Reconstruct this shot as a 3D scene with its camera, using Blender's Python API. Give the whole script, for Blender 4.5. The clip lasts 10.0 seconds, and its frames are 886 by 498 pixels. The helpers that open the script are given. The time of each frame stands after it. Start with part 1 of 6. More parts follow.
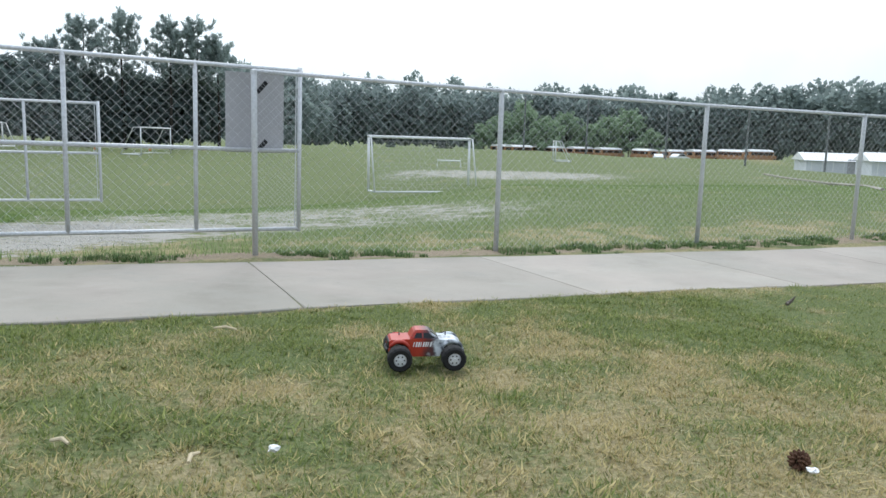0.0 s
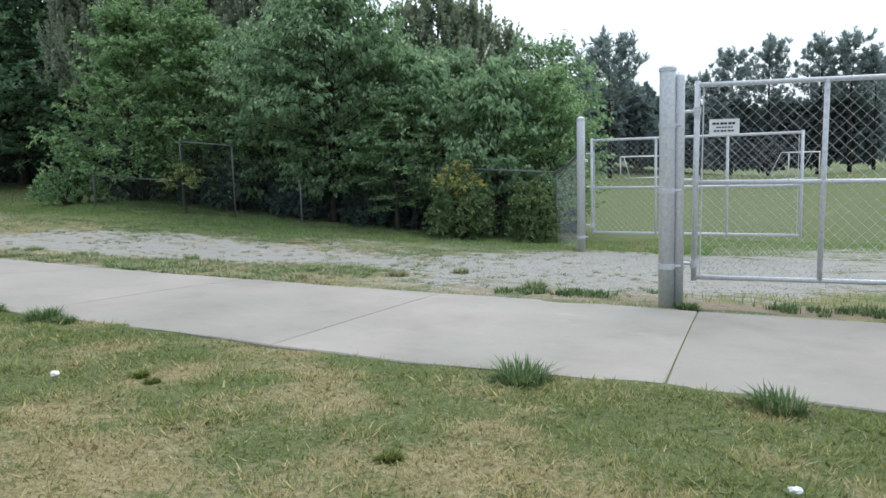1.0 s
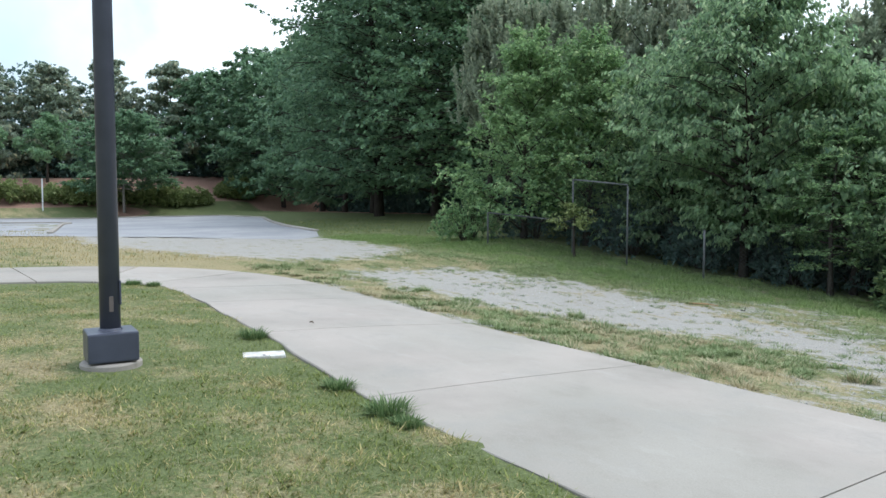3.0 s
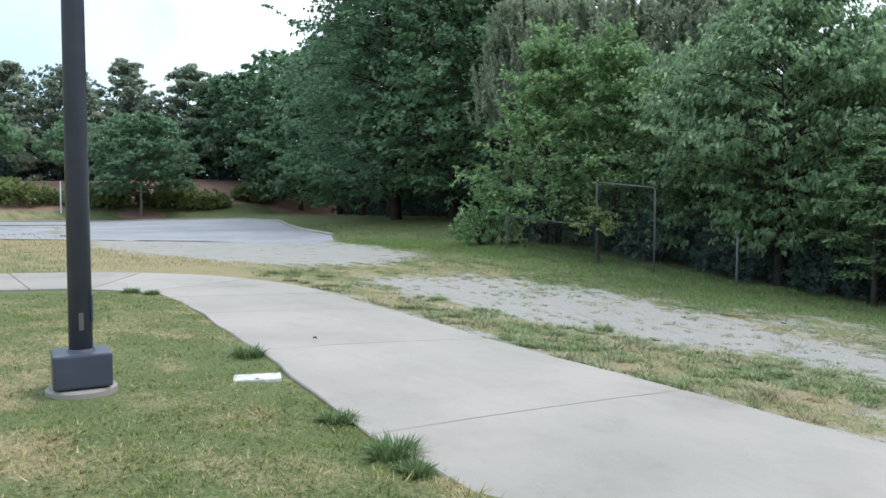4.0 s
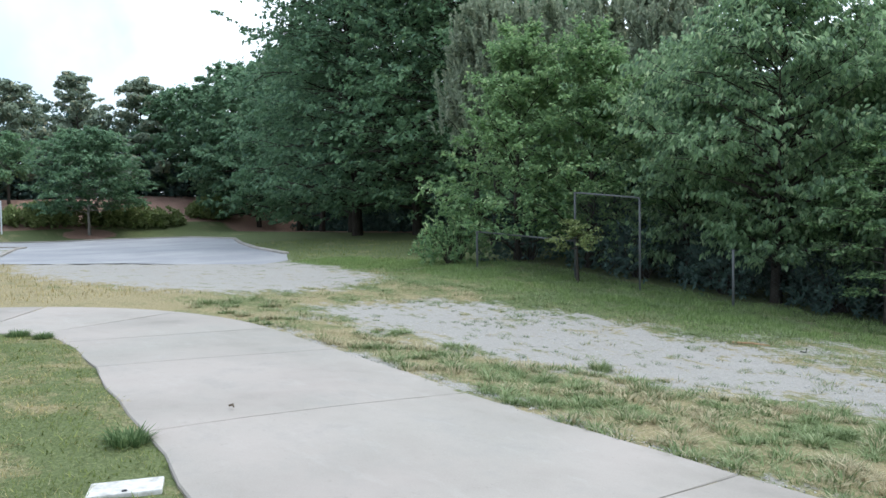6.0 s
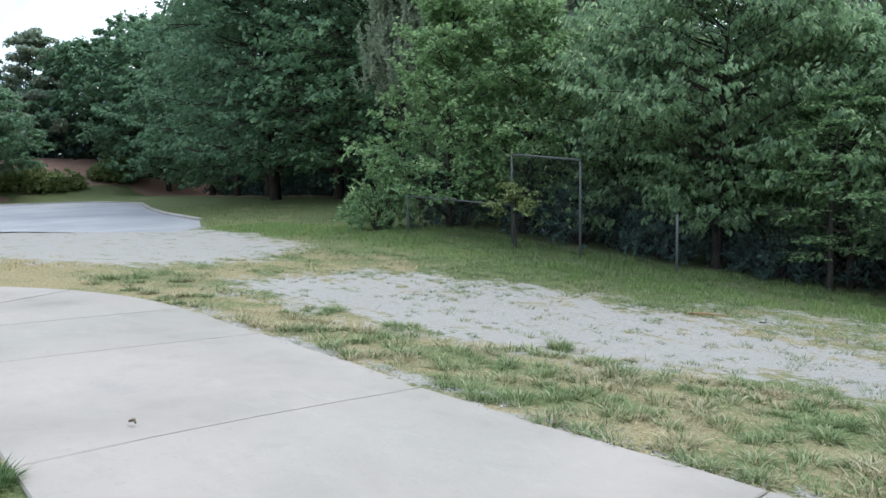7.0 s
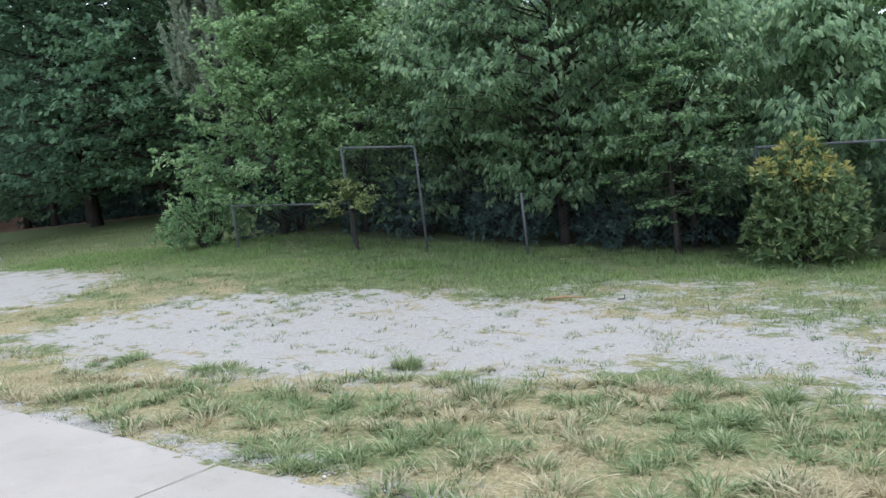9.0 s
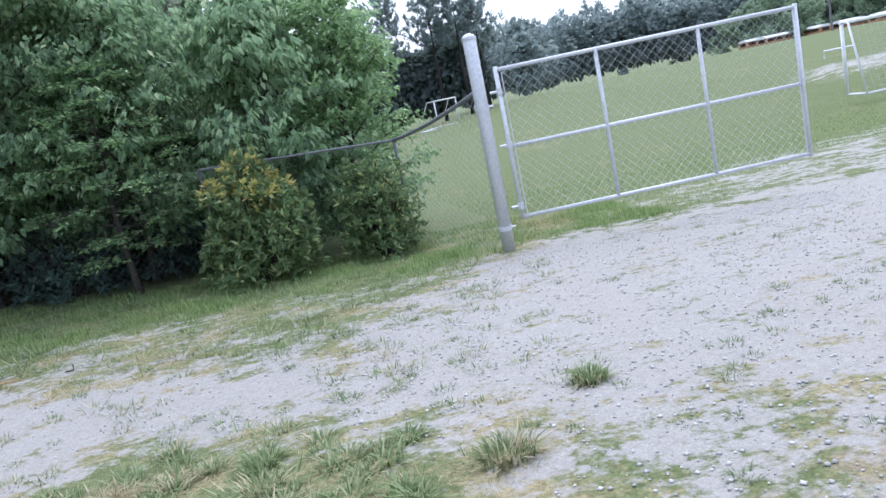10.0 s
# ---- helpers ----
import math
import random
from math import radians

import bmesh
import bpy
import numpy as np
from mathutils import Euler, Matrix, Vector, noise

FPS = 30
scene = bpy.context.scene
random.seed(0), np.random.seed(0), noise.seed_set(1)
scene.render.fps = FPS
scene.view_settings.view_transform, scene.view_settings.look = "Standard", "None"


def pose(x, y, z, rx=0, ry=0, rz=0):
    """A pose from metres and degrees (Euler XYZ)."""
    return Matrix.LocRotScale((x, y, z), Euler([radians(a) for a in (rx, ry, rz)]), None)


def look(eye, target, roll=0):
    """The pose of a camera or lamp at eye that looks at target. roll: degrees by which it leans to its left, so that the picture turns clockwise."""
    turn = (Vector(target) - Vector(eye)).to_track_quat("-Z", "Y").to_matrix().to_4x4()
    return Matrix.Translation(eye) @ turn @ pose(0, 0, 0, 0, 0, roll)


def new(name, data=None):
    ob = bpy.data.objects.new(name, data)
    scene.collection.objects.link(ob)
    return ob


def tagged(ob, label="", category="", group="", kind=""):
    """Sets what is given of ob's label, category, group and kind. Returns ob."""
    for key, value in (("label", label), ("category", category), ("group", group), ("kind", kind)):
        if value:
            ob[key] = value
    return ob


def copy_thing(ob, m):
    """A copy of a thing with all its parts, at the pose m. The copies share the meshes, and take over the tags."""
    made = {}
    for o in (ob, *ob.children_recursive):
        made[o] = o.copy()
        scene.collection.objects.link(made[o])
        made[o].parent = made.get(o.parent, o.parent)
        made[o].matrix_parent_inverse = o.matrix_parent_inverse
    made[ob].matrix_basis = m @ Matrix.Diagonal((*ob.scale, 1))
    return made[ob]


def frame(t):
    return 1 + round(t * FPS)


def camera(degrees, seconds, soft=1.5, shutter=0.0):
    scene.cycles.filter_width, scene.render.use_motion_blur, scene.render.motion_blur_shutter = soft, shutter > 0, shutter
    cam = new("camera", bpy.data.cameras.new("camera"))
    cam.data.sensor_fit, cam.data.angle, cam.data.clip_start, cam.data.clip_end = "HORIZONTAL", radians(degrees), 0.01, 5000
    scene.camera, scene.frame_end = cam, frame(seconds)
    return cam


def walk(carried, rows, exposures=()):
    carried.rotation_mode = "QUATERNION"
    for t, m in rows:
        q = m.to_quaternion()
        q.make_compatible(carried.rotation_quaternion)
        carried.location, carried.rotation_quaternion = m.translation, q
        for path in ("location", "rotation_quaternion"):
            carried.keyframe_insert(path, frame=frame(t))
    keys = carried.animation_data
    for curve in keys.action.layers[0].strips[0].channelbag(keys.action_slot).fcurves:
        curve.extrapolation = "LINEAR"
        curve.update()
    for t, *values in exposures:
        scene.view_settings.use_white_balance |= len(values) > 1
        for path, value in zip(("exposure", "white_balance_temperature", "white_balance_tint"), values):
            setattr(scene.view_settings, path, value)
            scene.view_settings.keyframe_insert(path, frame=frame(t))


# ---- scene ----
cam = camera(61.99, 10.0)
PATH = [
    (0.0, pose(-1.237, -7.684, 1.198, 81.58, -1.66, -23.34)),
    (0.3, pose(-1.520, -7.338, 1.212, 80.39, -1.64, -5.43)),
    (0.5, pose(-1.782, -7.193, 1.225, 80.79, 0.41, 1.29)),
    (0.6, pose(-1.878, -7.123, 1.242, 80.80, 1.87, 4.65)),
    (0.8, pose(-2.120, -7.030, 1.283, 80.89, 1.27, 13.62)),
    (1.0, pose(-2.258, -6.835, 1.285, 83.47, 1.58, 22.63)),
    (1.5, pose(-2.671, -6.467, 1.365, 85.56, 2.32, 33.31)),
    (2.0, pose(-3.008, -6.104, 1.385, 87.42, 3.01, 39.48)),
    (2.2, pose(-3.050, -6.034, 1.409, 87.05, 1.77, 44.51)),
    (2.5, pose(-3.225, -5.772, 1.422, 86.70, 0.75, 49.57)),
    (4.0, pose(-4.004, -5.030, 1.433, 86.83, -0.15, 53.50)),
    (4.5, pose(-4.326, -4.714, 1.465, 89.33, 1.72, 52.46)),
    (5.0, pose(-4.638, -4.427, 1.438, 88.57, 1.09, 48.87)),
    (5.5, pose(-4.888, -4.280, 1.463, 89.00, 0.60, 52.88)),
    (7.0, pose(-6.006, -3.701, 1.463, 84.98, 0.79, 44.40)),
    (7.5, pose(-6.278, -3.540, 1.457, 88.18, 0.99, 48.06)),
    (8.0, pose(-6.270, -3.300, 1.465, 86.95, 4.85, 41.20)),
    (8.3, pose(-6.410, -3.100, 1.450, 82.85, 8.10, 41.25)),
    (8.5, pose(-6.500, -2.975, 1.438, 82.57, 10.31, 36.26)),
    (9.0, pose(-6.450, -2.735, 1.438, 83.80, 7.02, 32.78)),
    (9.5, pose(-6.491, -2.408, 1.433, 81.74, 5.71, 26.29)),
    (9.7, pose(-6.509, -2.074, 1.435, 81.21, 8.84, 13.11)),
    (9.8, pose(-6.500, -1.970, 1.426, 80.40, 11.11, 5.05)),
    (10.0, pose(-6.430, -1.856, 1.433, 78.58, 11.75, -7.85)),
]
walk(cam, PATH, exposures=((0.0, 0.08, 6330, 8.5), (0.5, 0.06, 6180, 9.5), (1.0, 0.05, 6260, 9.5), (1.5, 0.13, 6280, 9.5), (2.2, 0.28, 6230, 9.5), (5.5, 0.31, 6110, 10), (8.0, 0.37, 6020, 11), (8.5, 0.37, 6040, 12), (9.0, 0.49, 6030, 14), (9.5, 0.55, 6030, 16), (10.0, 0.55, 5790, 19)))

# ---- light ----
world = bpy.data.worlds.new("sky")
scene.world = world
world.use_nodes = True
wn, wl = world.node_tree.nodes, world.node_tree.links
wn.clear()
w_out = wn.new("ShaderNodeOutputWorld")
w_bg = wn.new("ShaderNodeBackground")
w_sky = wn.new("ShaderNodeTexSky")
w_sky.sky_type = "NISHITA"
w_sky.sun_disc = False
w_sky.sun_elevation, w_sky.sun_rotation = radians(64), radians(16)
w_sky.air_density, w_sky.dust_density = 1.0, 3.0
w_gain = wn.new("ShaderNodeMix")            # sky brought to the level of the cloud
w_gain.data_type, w_gain.blend_type = "RGBA", "MULTIPLY"
w_gain.inputs["Factor"].default_value = 1.0
w_gain.inputs["B"].default_value = (0.75, 0.8, 0.85, 1)
wl.new(w_sky.outputs["Color"], w_gain.inputs["A"])
w_geo = wn.new("ShaderNodeTexCoord")
w_noise = wn.new("ShaderNodeTexNoise")
w_noise.inputs["Scale"].default_value, w_noise.inputs["Detail"].default_value = 1.6, 6.0
wl.new(w_geo.outputs["Generated"], w_noise.inputs["Vector"])
w_ramp = wn.new("ShaderNodeValToRGB")
w_ramp.color_ramp.elements[0].position, w_ramp.color_ramp.elements[0].color = 0.40, (0.6, 0.6, 0.6, 1)
w_ramp.color_ramp.elements[1].position, w_ramp.color_ramp.elements[1].color = 0.58, (1, 1, 1, 1)
wl.new(w_noise.outputs["Fac"], w_ramp.inputs["Fac"])
w_mix = wn.new("ShaderNodeMix")
w_mix.data_type = "RGBA"
w_mix.inputs["B"].default_value = (11.4, 12.3, 13.1, 1)     # bright thin cloud
w_sep = wn.new("ShaderNodeSeparateXYZ")
wl.new(w_geo.outputs["Generated"], w_sep.inputs["Vector"])
w_fill_cut = wn.new("ShaderNodeMapRange")       # cloud cover cut in the west and, unseen, the south, to dim fill
w_fill_cut.inputs["From Min"].default_value, w_fill_cut.inputs["From Max"].default_value = 0.02, 0.30
w_fill_cut.inputs["To Min"].default_value, w_fill_cut.inputs["To Max"].default_value = 0.50, 1.0
wl.new(w_sep.outputs["Y"], w_fill_cut.inputs["Value"])
w_cover = wn.new("ShaderNodeMath")
w_cover.operation = "MULTIPLY"
wl.new(w_ramp.outputs["Color"], w_cover.inputs[0])
wl.new(w_fill_cut.outputs["Result"], w_cover.inputs[1])
wl.new(w_cover.outputs["Value"], w_mix.inputs["Factor"])
wl.new(w_gain.outputs["Result"], w_mix.inputs["A"])
w_west = wn.new("ShaderNodeVectorMath")      # pale blue shows through thinner cloud low in the west
w_west.operation = "DOT_PRODUCT"
w_west.inputs[1].default_value = (-0.953, 0.160, 0.258)
wl.new(w_geo.outputs["Generated"], w_west.inputs[0])
w_thin = wn.new("ShaderNodeMapRange")
w_thin.inputs["From Min"].default_value, w_thin.inputs["From Max"].default_value = 0.972, 0.996
wl.new(w_west.outputs["Value"], w_thin.inputs["Value"])
w_rag = wn.new("ShaderNodeTexNoise")
w_rag.inputs["Scale"].default_value, w_rag.inputs["Detail"].default_value = 7.0, 5.0
wl.new(w_geo.outputs["Generated"], w_rag.inputs["Vector"])
w_shred = wn.new("ShaderNodeMapRange")
w_shred.inputs["From Min"].default_value, w_shred.inputs["From Max"].default_value = 0.30, 0.62
wl.new(w_rag.outputs["Fac"], w_shred.inputs["Value"])
w_pale = wn.new("ShaderNodeMath")
w_pale.operation = "MULTIPLY"
wl.new(w_thin.outputs["Result"], w_pale.inputs[0])
wl.new(w_shred.outputs["Result"], w_pale.inputs[1])
w_blue = wn.new("ShaderNodeMix")
w_blue.data_type = "RGBA"
w_blue.inputs["B"].default_value = (5.7, 7.7, 8.6, 1)
wl.new(w_pale.outputs["Value"], w_blue.inputs["Factor"])
wl.new(w_mix.outputs["Result"], w_blue.inputs["A"])
w_rise = wn.new("ShaderNodeMapRange")        # an overcast sky is brightest overhead
w_rise.inputs["To Min"].default_value, w_rise.inputs["To Max"].default_value = 0.86, 2.30
wl.new(w_sep.outputs["Z"], w_rise.inputs["Value"])
w_over = wn.new("ShaderNodeMix")
w_over.data_type, w_over.blend_type = "RGBA", "MULTIPLY"
w_over.inputs["Factor"].default_value = 1.0
wl.new(w_blue.outputs["Result"], w_over.inputs["A"])
wl.new(w_rise.outputs["Result"], w_over.inputs["B"])
wl.new(w_over.outputs["Result"], w_bg.inputs["Color"])
w_bg.inputs["Strength"].default_value = 0.1
wl.new(w_bg.outputs["Background"], w_out.inputs["Surface"])

sun_data = bpy.data.lights.new("sun", "SUN")
sun_data.energy, sun_data.angle, sun_data.color = 0.80, radians(14), (1.0, 0.95, 0.88)
sun = new("sun", sun_data)
sun.matrix_world = look((0, 0, 30), (-4, -14, 0))


# ---- materials ----
class Net:
    """A small builder of node materials."""

    def __init__(self, name, rough=0.8, metal=0.0, spec=0.3):
        self.mat = bpy.data.materials.new(name)
        self.mat.use_nodes = True
        self.n, self.l = self.mat.node_tree.nodes, self.mat.node_tree.links
        self.p = self.n["Principled BSDF"]
        self.out = self.n["Material Output"]
        self.p.inputs["Roughness"].default_value = rough
        self.p.inputs["Metallic"].default_value = metal
        self.p.inputs["Specular IOR Level"].default_value = spec
        self.pos = self.n.new("ShaderNodeNewGeometry").outputs["Position"]

    def noise(self, scale, detail=4.0, rough=0.55, stretch=None):
        v = self.pos
        if stretch:
            m = self.n.new("ShaderNodeVectorMath")
            m.operation = "MULTIPLY"
            m.inputs[1].default_value = stretch
            self.l.new(v, m.inputs[0])
            v = m.outputs[0]
        t = self.n.new("ShaderNodeTexNoise")
        t.inputs["Scale"].default_value, t.inputs["Detail"].default_value = scale, detail
        t.inputs["Roughness"].default_value = rough
        self.l.new(v, t.inputs["Vector"])
        return t.outputs["Fac"]

    def ramp(self, fac, stops):
        r = self.n.new("ShaderNodeValToRGB").color_ramp
        node = self.n[-1]
        while len(r.elements) < len(stops):
            r.elements.new(0.5)
        for e, (p, c) in zip(r.elements, stops):
            e.position, e.color = p, (*c, 1) if not isinstance(c, float) else (c, c, c, 1)
        self.l.new(fac, node.inputs["Fac"])
        return node.outputs["Color"]

    def mix(self, fac, a, b, kind="MIX"):
        m = self.n.new("ShaderNodeMix")
        m.data_type, m.blend_type = "RGBA", kind
        for key, v in (("Factor", fac), ("A", a), ("B", b)):
            if isinstance(v, (int, float)):
                m.inputs[key].default_value = v
            elif isinstance(v, tuple):
                m.inputs[key].default_value = (*v, 1)
            else:
                self.l.new(v, m.inputs[key])
        return m.outputs["Result"]

    def math(self, op, a, b=0.0, clamp=False):
        m = self.n.new("ShaderNodeMath")
        m.operation, m.use_clamp = op, clamp
        for i, v in enumerate((a, b)):
            if isinstance(v, (int, float)):
                m.inputs[i].default_value = v
            else:
                self.l.new(v, m.inputs[i])
        return m.outputs[0]

    def attr(self, name):
        a = self.n.new("ShaderNodeAttribute")
        a.attribute_name = name
        return a.outputs["Fac"]

    def island(self):
        return self.n.new("ShaderNodeNewGeometry").outputs["Random Per Island"]

    def rand(self):
        return self.n.new("ShaderNodeObjectInfo").outputs["Random"]

    def color(self, c):
        if isinstance(c, tuple):
            self.p.inputs["Base Color"].default_value = (*c, 1)
        else:
            self.l.new(c, self.p.inputs["Base Color"])
        return self

    def bump(self, height, strength=0.4, distance=0.01):
        b = self.n.new("ShaderNodeBump")
        b.inputs["Strength"].default_value, b.inputs["Distance"].default_value = strength, distance
        self.l.new(height, b.inputs["Height"])
        self.l.new(b.outputs["Normal"], self.p.inputs["Normal"])
        return self

    def thin(self, share):
        """Light that shines through leaves and blades."""
        t = self.n.new("ShaderNodeBsdfTranslucent")
        m = self.n.new("ShaderNodeMixShader")
        m.inputs[0].default_value = share
        src = self.p.inputs["Base Color"].links[0].from_socket
        self.l.new(src, t.inputs["Color"])
        self.l.new(self.p.outputs[0], m.inputs[1])
        self.l.new(t.outputs[0], m.inputs[2])
        self.l.new(m.outputs[0], self.out.inputs["Surface"])
        return self


def simple(name, c, rough=0.6, metal=0.0, vary=0.12, scale=9.0, bump=0.1):
    m = Net(name, rough, metal)
    f = m.noise(scale, 5)
    lo, hi = tuple(v * (1 - vary) for v in c), tuple(min(1, v * (1 + vary)) for v in c)
    m.color(m.ramp(f, [(0.3, lo), (0.7, hi)]))
    m.bump(m.noise(scale * 12, 3), bump, 0.002)
    return m.mat


def leaf_mat(name, dark, light, tip, share=0.25, rough=0.55, patch=0.35):
    """Foliage: leaf by leaf and in larger patches."""
    m = Net(name, rough, 0.0, 0.18)
    per = m.ramp(m.island(), [(0.0, dark), (0.6, light), (0.86, light), (1.0, tip)])
    big = m.noise(patch, 3)
    col = m.mix(m.ramp(big, [(0.35, 0.0), (0.7, 0.55)]), per, light)
    m.color(col)
    return m.thin(share).mat


def ground_mat():
    m = Net("ground", 0.95, 0.0, 0.15)
    fine, mid, big = m.noise(55, 6, 0.65), m.noise(6.5, 5, 0.6), m.noise(0.55, 4)
    green = m.ramp(fine, [(0.25, (0.062, 0.088, 0.034)), (0.5, (0.112, 0.150, 0.058)), (0.8, (0.190, 0.226, 0.098))])
    straw = m.ramp(fine, [(0.25, (0.17, 0.138, 0.068)), (0.5, (0.32, 0.270, 0.150)), (0.8, (0.48, 0.415, 0.260))])
    dry = m.math("ADD", m.attr("dry"), m.math("MULTIPLY", m.math("SUBTRACT", m.noise(17, 6, 0.7), 0.5), 2.0))
    turf = m.mix(m.ramp(dry, [(0.22, 0.10), (0.80, 0.95)]), green, straw)
    turf = m.mix(1.0, turf, m.ramp(m.noise(31, 6, 0.75), [(0.36, 0.66), (0.5, 0.95), (0.66, 1.1)]), "MULTIPLY")
    stones = m.noise(95, 5, 0.75)
    pebble = m.n.new("ShaderNodeTexVoronoi")
    pebble.inputs["Scale"].default_value = 62.0
    m.l.new(m.pos, pebble.inputs["Vector"])
    sand = m.ramp(stones, [(0.3, (0.225, 0.215, 0.190)), (0.5, (0.345, 0.330, 0.292)), (0.72, (0.445, 0.424, 0.378))])
    sand = m.mix(m.ramp(big, [(0.35, 0.0), (0.75, 0.5)]), sand, (0.395, 0.378, 0.338))
    sand = m.mix(m.ramp(m.noise(1.7, 6, 0.65), [(0.48, 0.0), (0.70, 0.6)]), sand, (0.35, 0.32, 0.28))
    sand = m.mix(1.0, sand, m.ramp(m.noise(21, 6, 0.75), [(0.30, 0.74), (0.48, 1.0), (0.68, 1.10)]), "MULTIPLY")
    cobble = m.n.new("ShaderNodeTexVoronoi")
    cobble.inputs["Scale"].default_value = 52.0
    m.l.new(m.pos, cobble.inputs["Vector"])
    grey = m.n.new("ShaderNodeSeparateColor")
    m.l.new(cobble.outputs["Color"], grey.inputs[0])
    sand = m.mix(0.4, sand, m.ramp(grey.outputs[0], [(0.0, 0.78), (0.5, 1.0), (1.0, 1.12)]), "MULTIPLY")
    sand = m.mix(0.28, sand, m.ramp(cobble.outputs["Distance"], [(0.25, 1.05), (0.62, 0.74)]), "MULTIPLY")
    sand = m.mix(m.ramp(m.noise(48, 4, 0.6), [(0.64, 0.0), (0.72, 0.45)]), sand, (0.22, 0.21, 0.19))
    sand = m.mix(0.4, sand, m.ramp(pebble.outputs["Distance"], [(0.0, (0.46, 0.446, 0.414)), (0.55, (0.315, 0.303, 0.277))]))
    rag = m.math("ADD", m.math("SUBTRACT", m.noise(2.3, 8, 0.72, (1.0, 1.5, 1.0)), 0.5), m.math("MULTIPLY", m.math("SUBTRACT", m.noise(13, 5, 0.7), 0.5), 0.55))
    g = m.math("ADD", m.attr("gravel"), m.math("MULTIPLY", m.math("MULTIPLY", rag, 4.2), m.math("MULTIPLY", m.attr("gravel"), 4.0, True)))
    col = m.mix(m.ramp(g, [(0.32, 0.0), (0.74, 1.0)]), turf, sand)
    soil = m.ramp(fine, [(0.25, (0.14, 0.10, 0.07)), (0.55, (0.30, 0.245, 0.18)), (0.8, (0.42, 0.37, 0.30))])
    e = m.math("ADD", m.attr("soil"), m.math("MULTIPLY", m.math("SUBTRACT", m.noise(5.0, 6, 0.7), 0.5), 1.0))
    col = m.mix(m.ramp(e, [(0.44, 0.0), (0.6, 1.0)]), col, soil)
    bark = m.ramp(m.noise(24, 6, 0.7), [(0.3, (0.17, 0.098, 0.072)), (0.7, (0.42, 0.275, 0.21))])
    col = m.mix(m.ramp(m.attr("mulch"), [(0.4, 0.0), (0.6, 1.0)]), col, bark)
    m.color(col)
    m.bump(m.math("ADD", m.math("ADD", stones, m.math("MULTIPLY", mid, 2.0)), m.math("MULTIPLY", cobble.outputs["Distance"], -0.4)), 0.6, 0.018)
    return m.mat


def concrete_mat():
    m = Net("concrete", 0.88, 0.0, 0.25)
    col = m.ramp(m.noise(1.1, 6, 0.62), [(0.25, (0.240, 0.223, 0.192)), (0.5, (0.328, 0.307, 0.265)), (0.75, (0.385, 0.362, 0.317))])
    grain = m.ramp(m.noise(130, 4, 0.7), [(0.25, 0.80), (0.75, 1.07)])
    col = m.mix(1.0, col, grain, "MULTIPLY")
    col = m.mix(m.ramp(m.noise(0.45, 5, 0.6), [(0.42, 0.0), (0.62, 0.6)]), col, (0.415, 0.365, 0.325))
    stain = m.ramp(m.noise(2.2, 9, 0.74), [(0.50, 0.0), (0.70, 0.62)])
    col = m.mix(stain, col, (0.262, 0.252, 0.226))
    spots = m.ramp(m.noise(19, 7, 0.7), [(0.60, 0.0), (0.72, 0.5)])
    col = m.mix(spots, col, (0.24, 0.228, 0.20))
    scuff = m.ramp(m.noise(4.0, 7, 0.7, (0.6, 1.2, 1.0)), [(0.56, 0.0), (0.72, 0.16)])
    col = m.mix(scuff, col, (0.52, 0.50, 0.47))
    tone = m.ramp(m.rand(), [(0.0, 0.91), (1.0, 1.04)])
    col = m.mix(1.0, col, tone, "MULTIPLY")
    m.color(col)
    m.bump(m.noise(160, 4, 0.7), 0.25, 0.003)
    return m.mat


def galvanised(name="galvanised_steel", c=(0.46, 0.48, 0.505), rough=0.5):
    m = Net(name, rough, 0.25, 0.5)
    f = m.noise(38, 5, 0.7)
    m.color(m.ramp(f, [(0.3, tuple(v * 0.8 for v in c)), (0.7, tuple(v * 1.15 for v in c))]))
    m.bump(m.noise(300, 2), 0.08, 0.001)
    return m.mat


def bark_mat(name, dark, light):
    m = Net(name, 0.95, 0.0, 0.1)
    f = m.noise(9, 7, 0.7, (1, 1, 0.25))
    m.color(m.ramp(f, [(0.3, dark), (0.7, light)]))
    return m.bump(f, 0.8, 0.03).mat


def blade_mat(name, greens, straw, bias, share=0.3):
    """Grass: each blade its own tone, with green and dry areas over the lawn."""
    m = Net(name, 0.7, 0.0, 0.25)
    per = m.island()
    a = m.ramp(per, [(0.0, greens[0]), (0.5, greens[1]), (1.0, greens[2])])
    b = m.ramp(per, [(0.0, straw[0]), (1.0, straw[1])])
    d = m.math("ADD", m.attr("dry"), m.math("MULTIPLY", m.math("SUBTRACT", per, 0.5), 0.55))
    m.color(m.mix(m.ramp(m.math("ADD", d, bias), [(0.38, 0.0), (0.66, 1.0)]), a, b))
    return m.thin(share).mat


GROUND = ground_mat()
CONCRETE = concrete_mat()
STEEL = galvanised("galvanised_steel", (0.60, 0.62, 0.645), 0.45)
STEEL_DARK = galvanised("weathered_steel", (0.17, 0.18, 0.185), 0.7)
WIRE = galvanised("chain_link_wire", (0.60, 0.62, 0.645), 0.6)
WIRE_DARK = galvanised("old_chain_link_wire", (0.10, 0.11, 0.11), 0.65)
WHITE = simple("white_paint", (0.74, 0.75, 0.76), 0.45, vary=0.06)
GREY_PANEL = simple("grey_plastic_panel", (0.40, 0.40, 0.42), 0.6, vary=0.07, scale=3)
BLACK_TAPE = simple("black_rubber", (0.018, 0.018, 0.02), 0.7)
POLE_PAINT = simple("dark_bronze_paint", (0.062, 0.068, 0.092), 0.34, vary=0.15, scale=5)
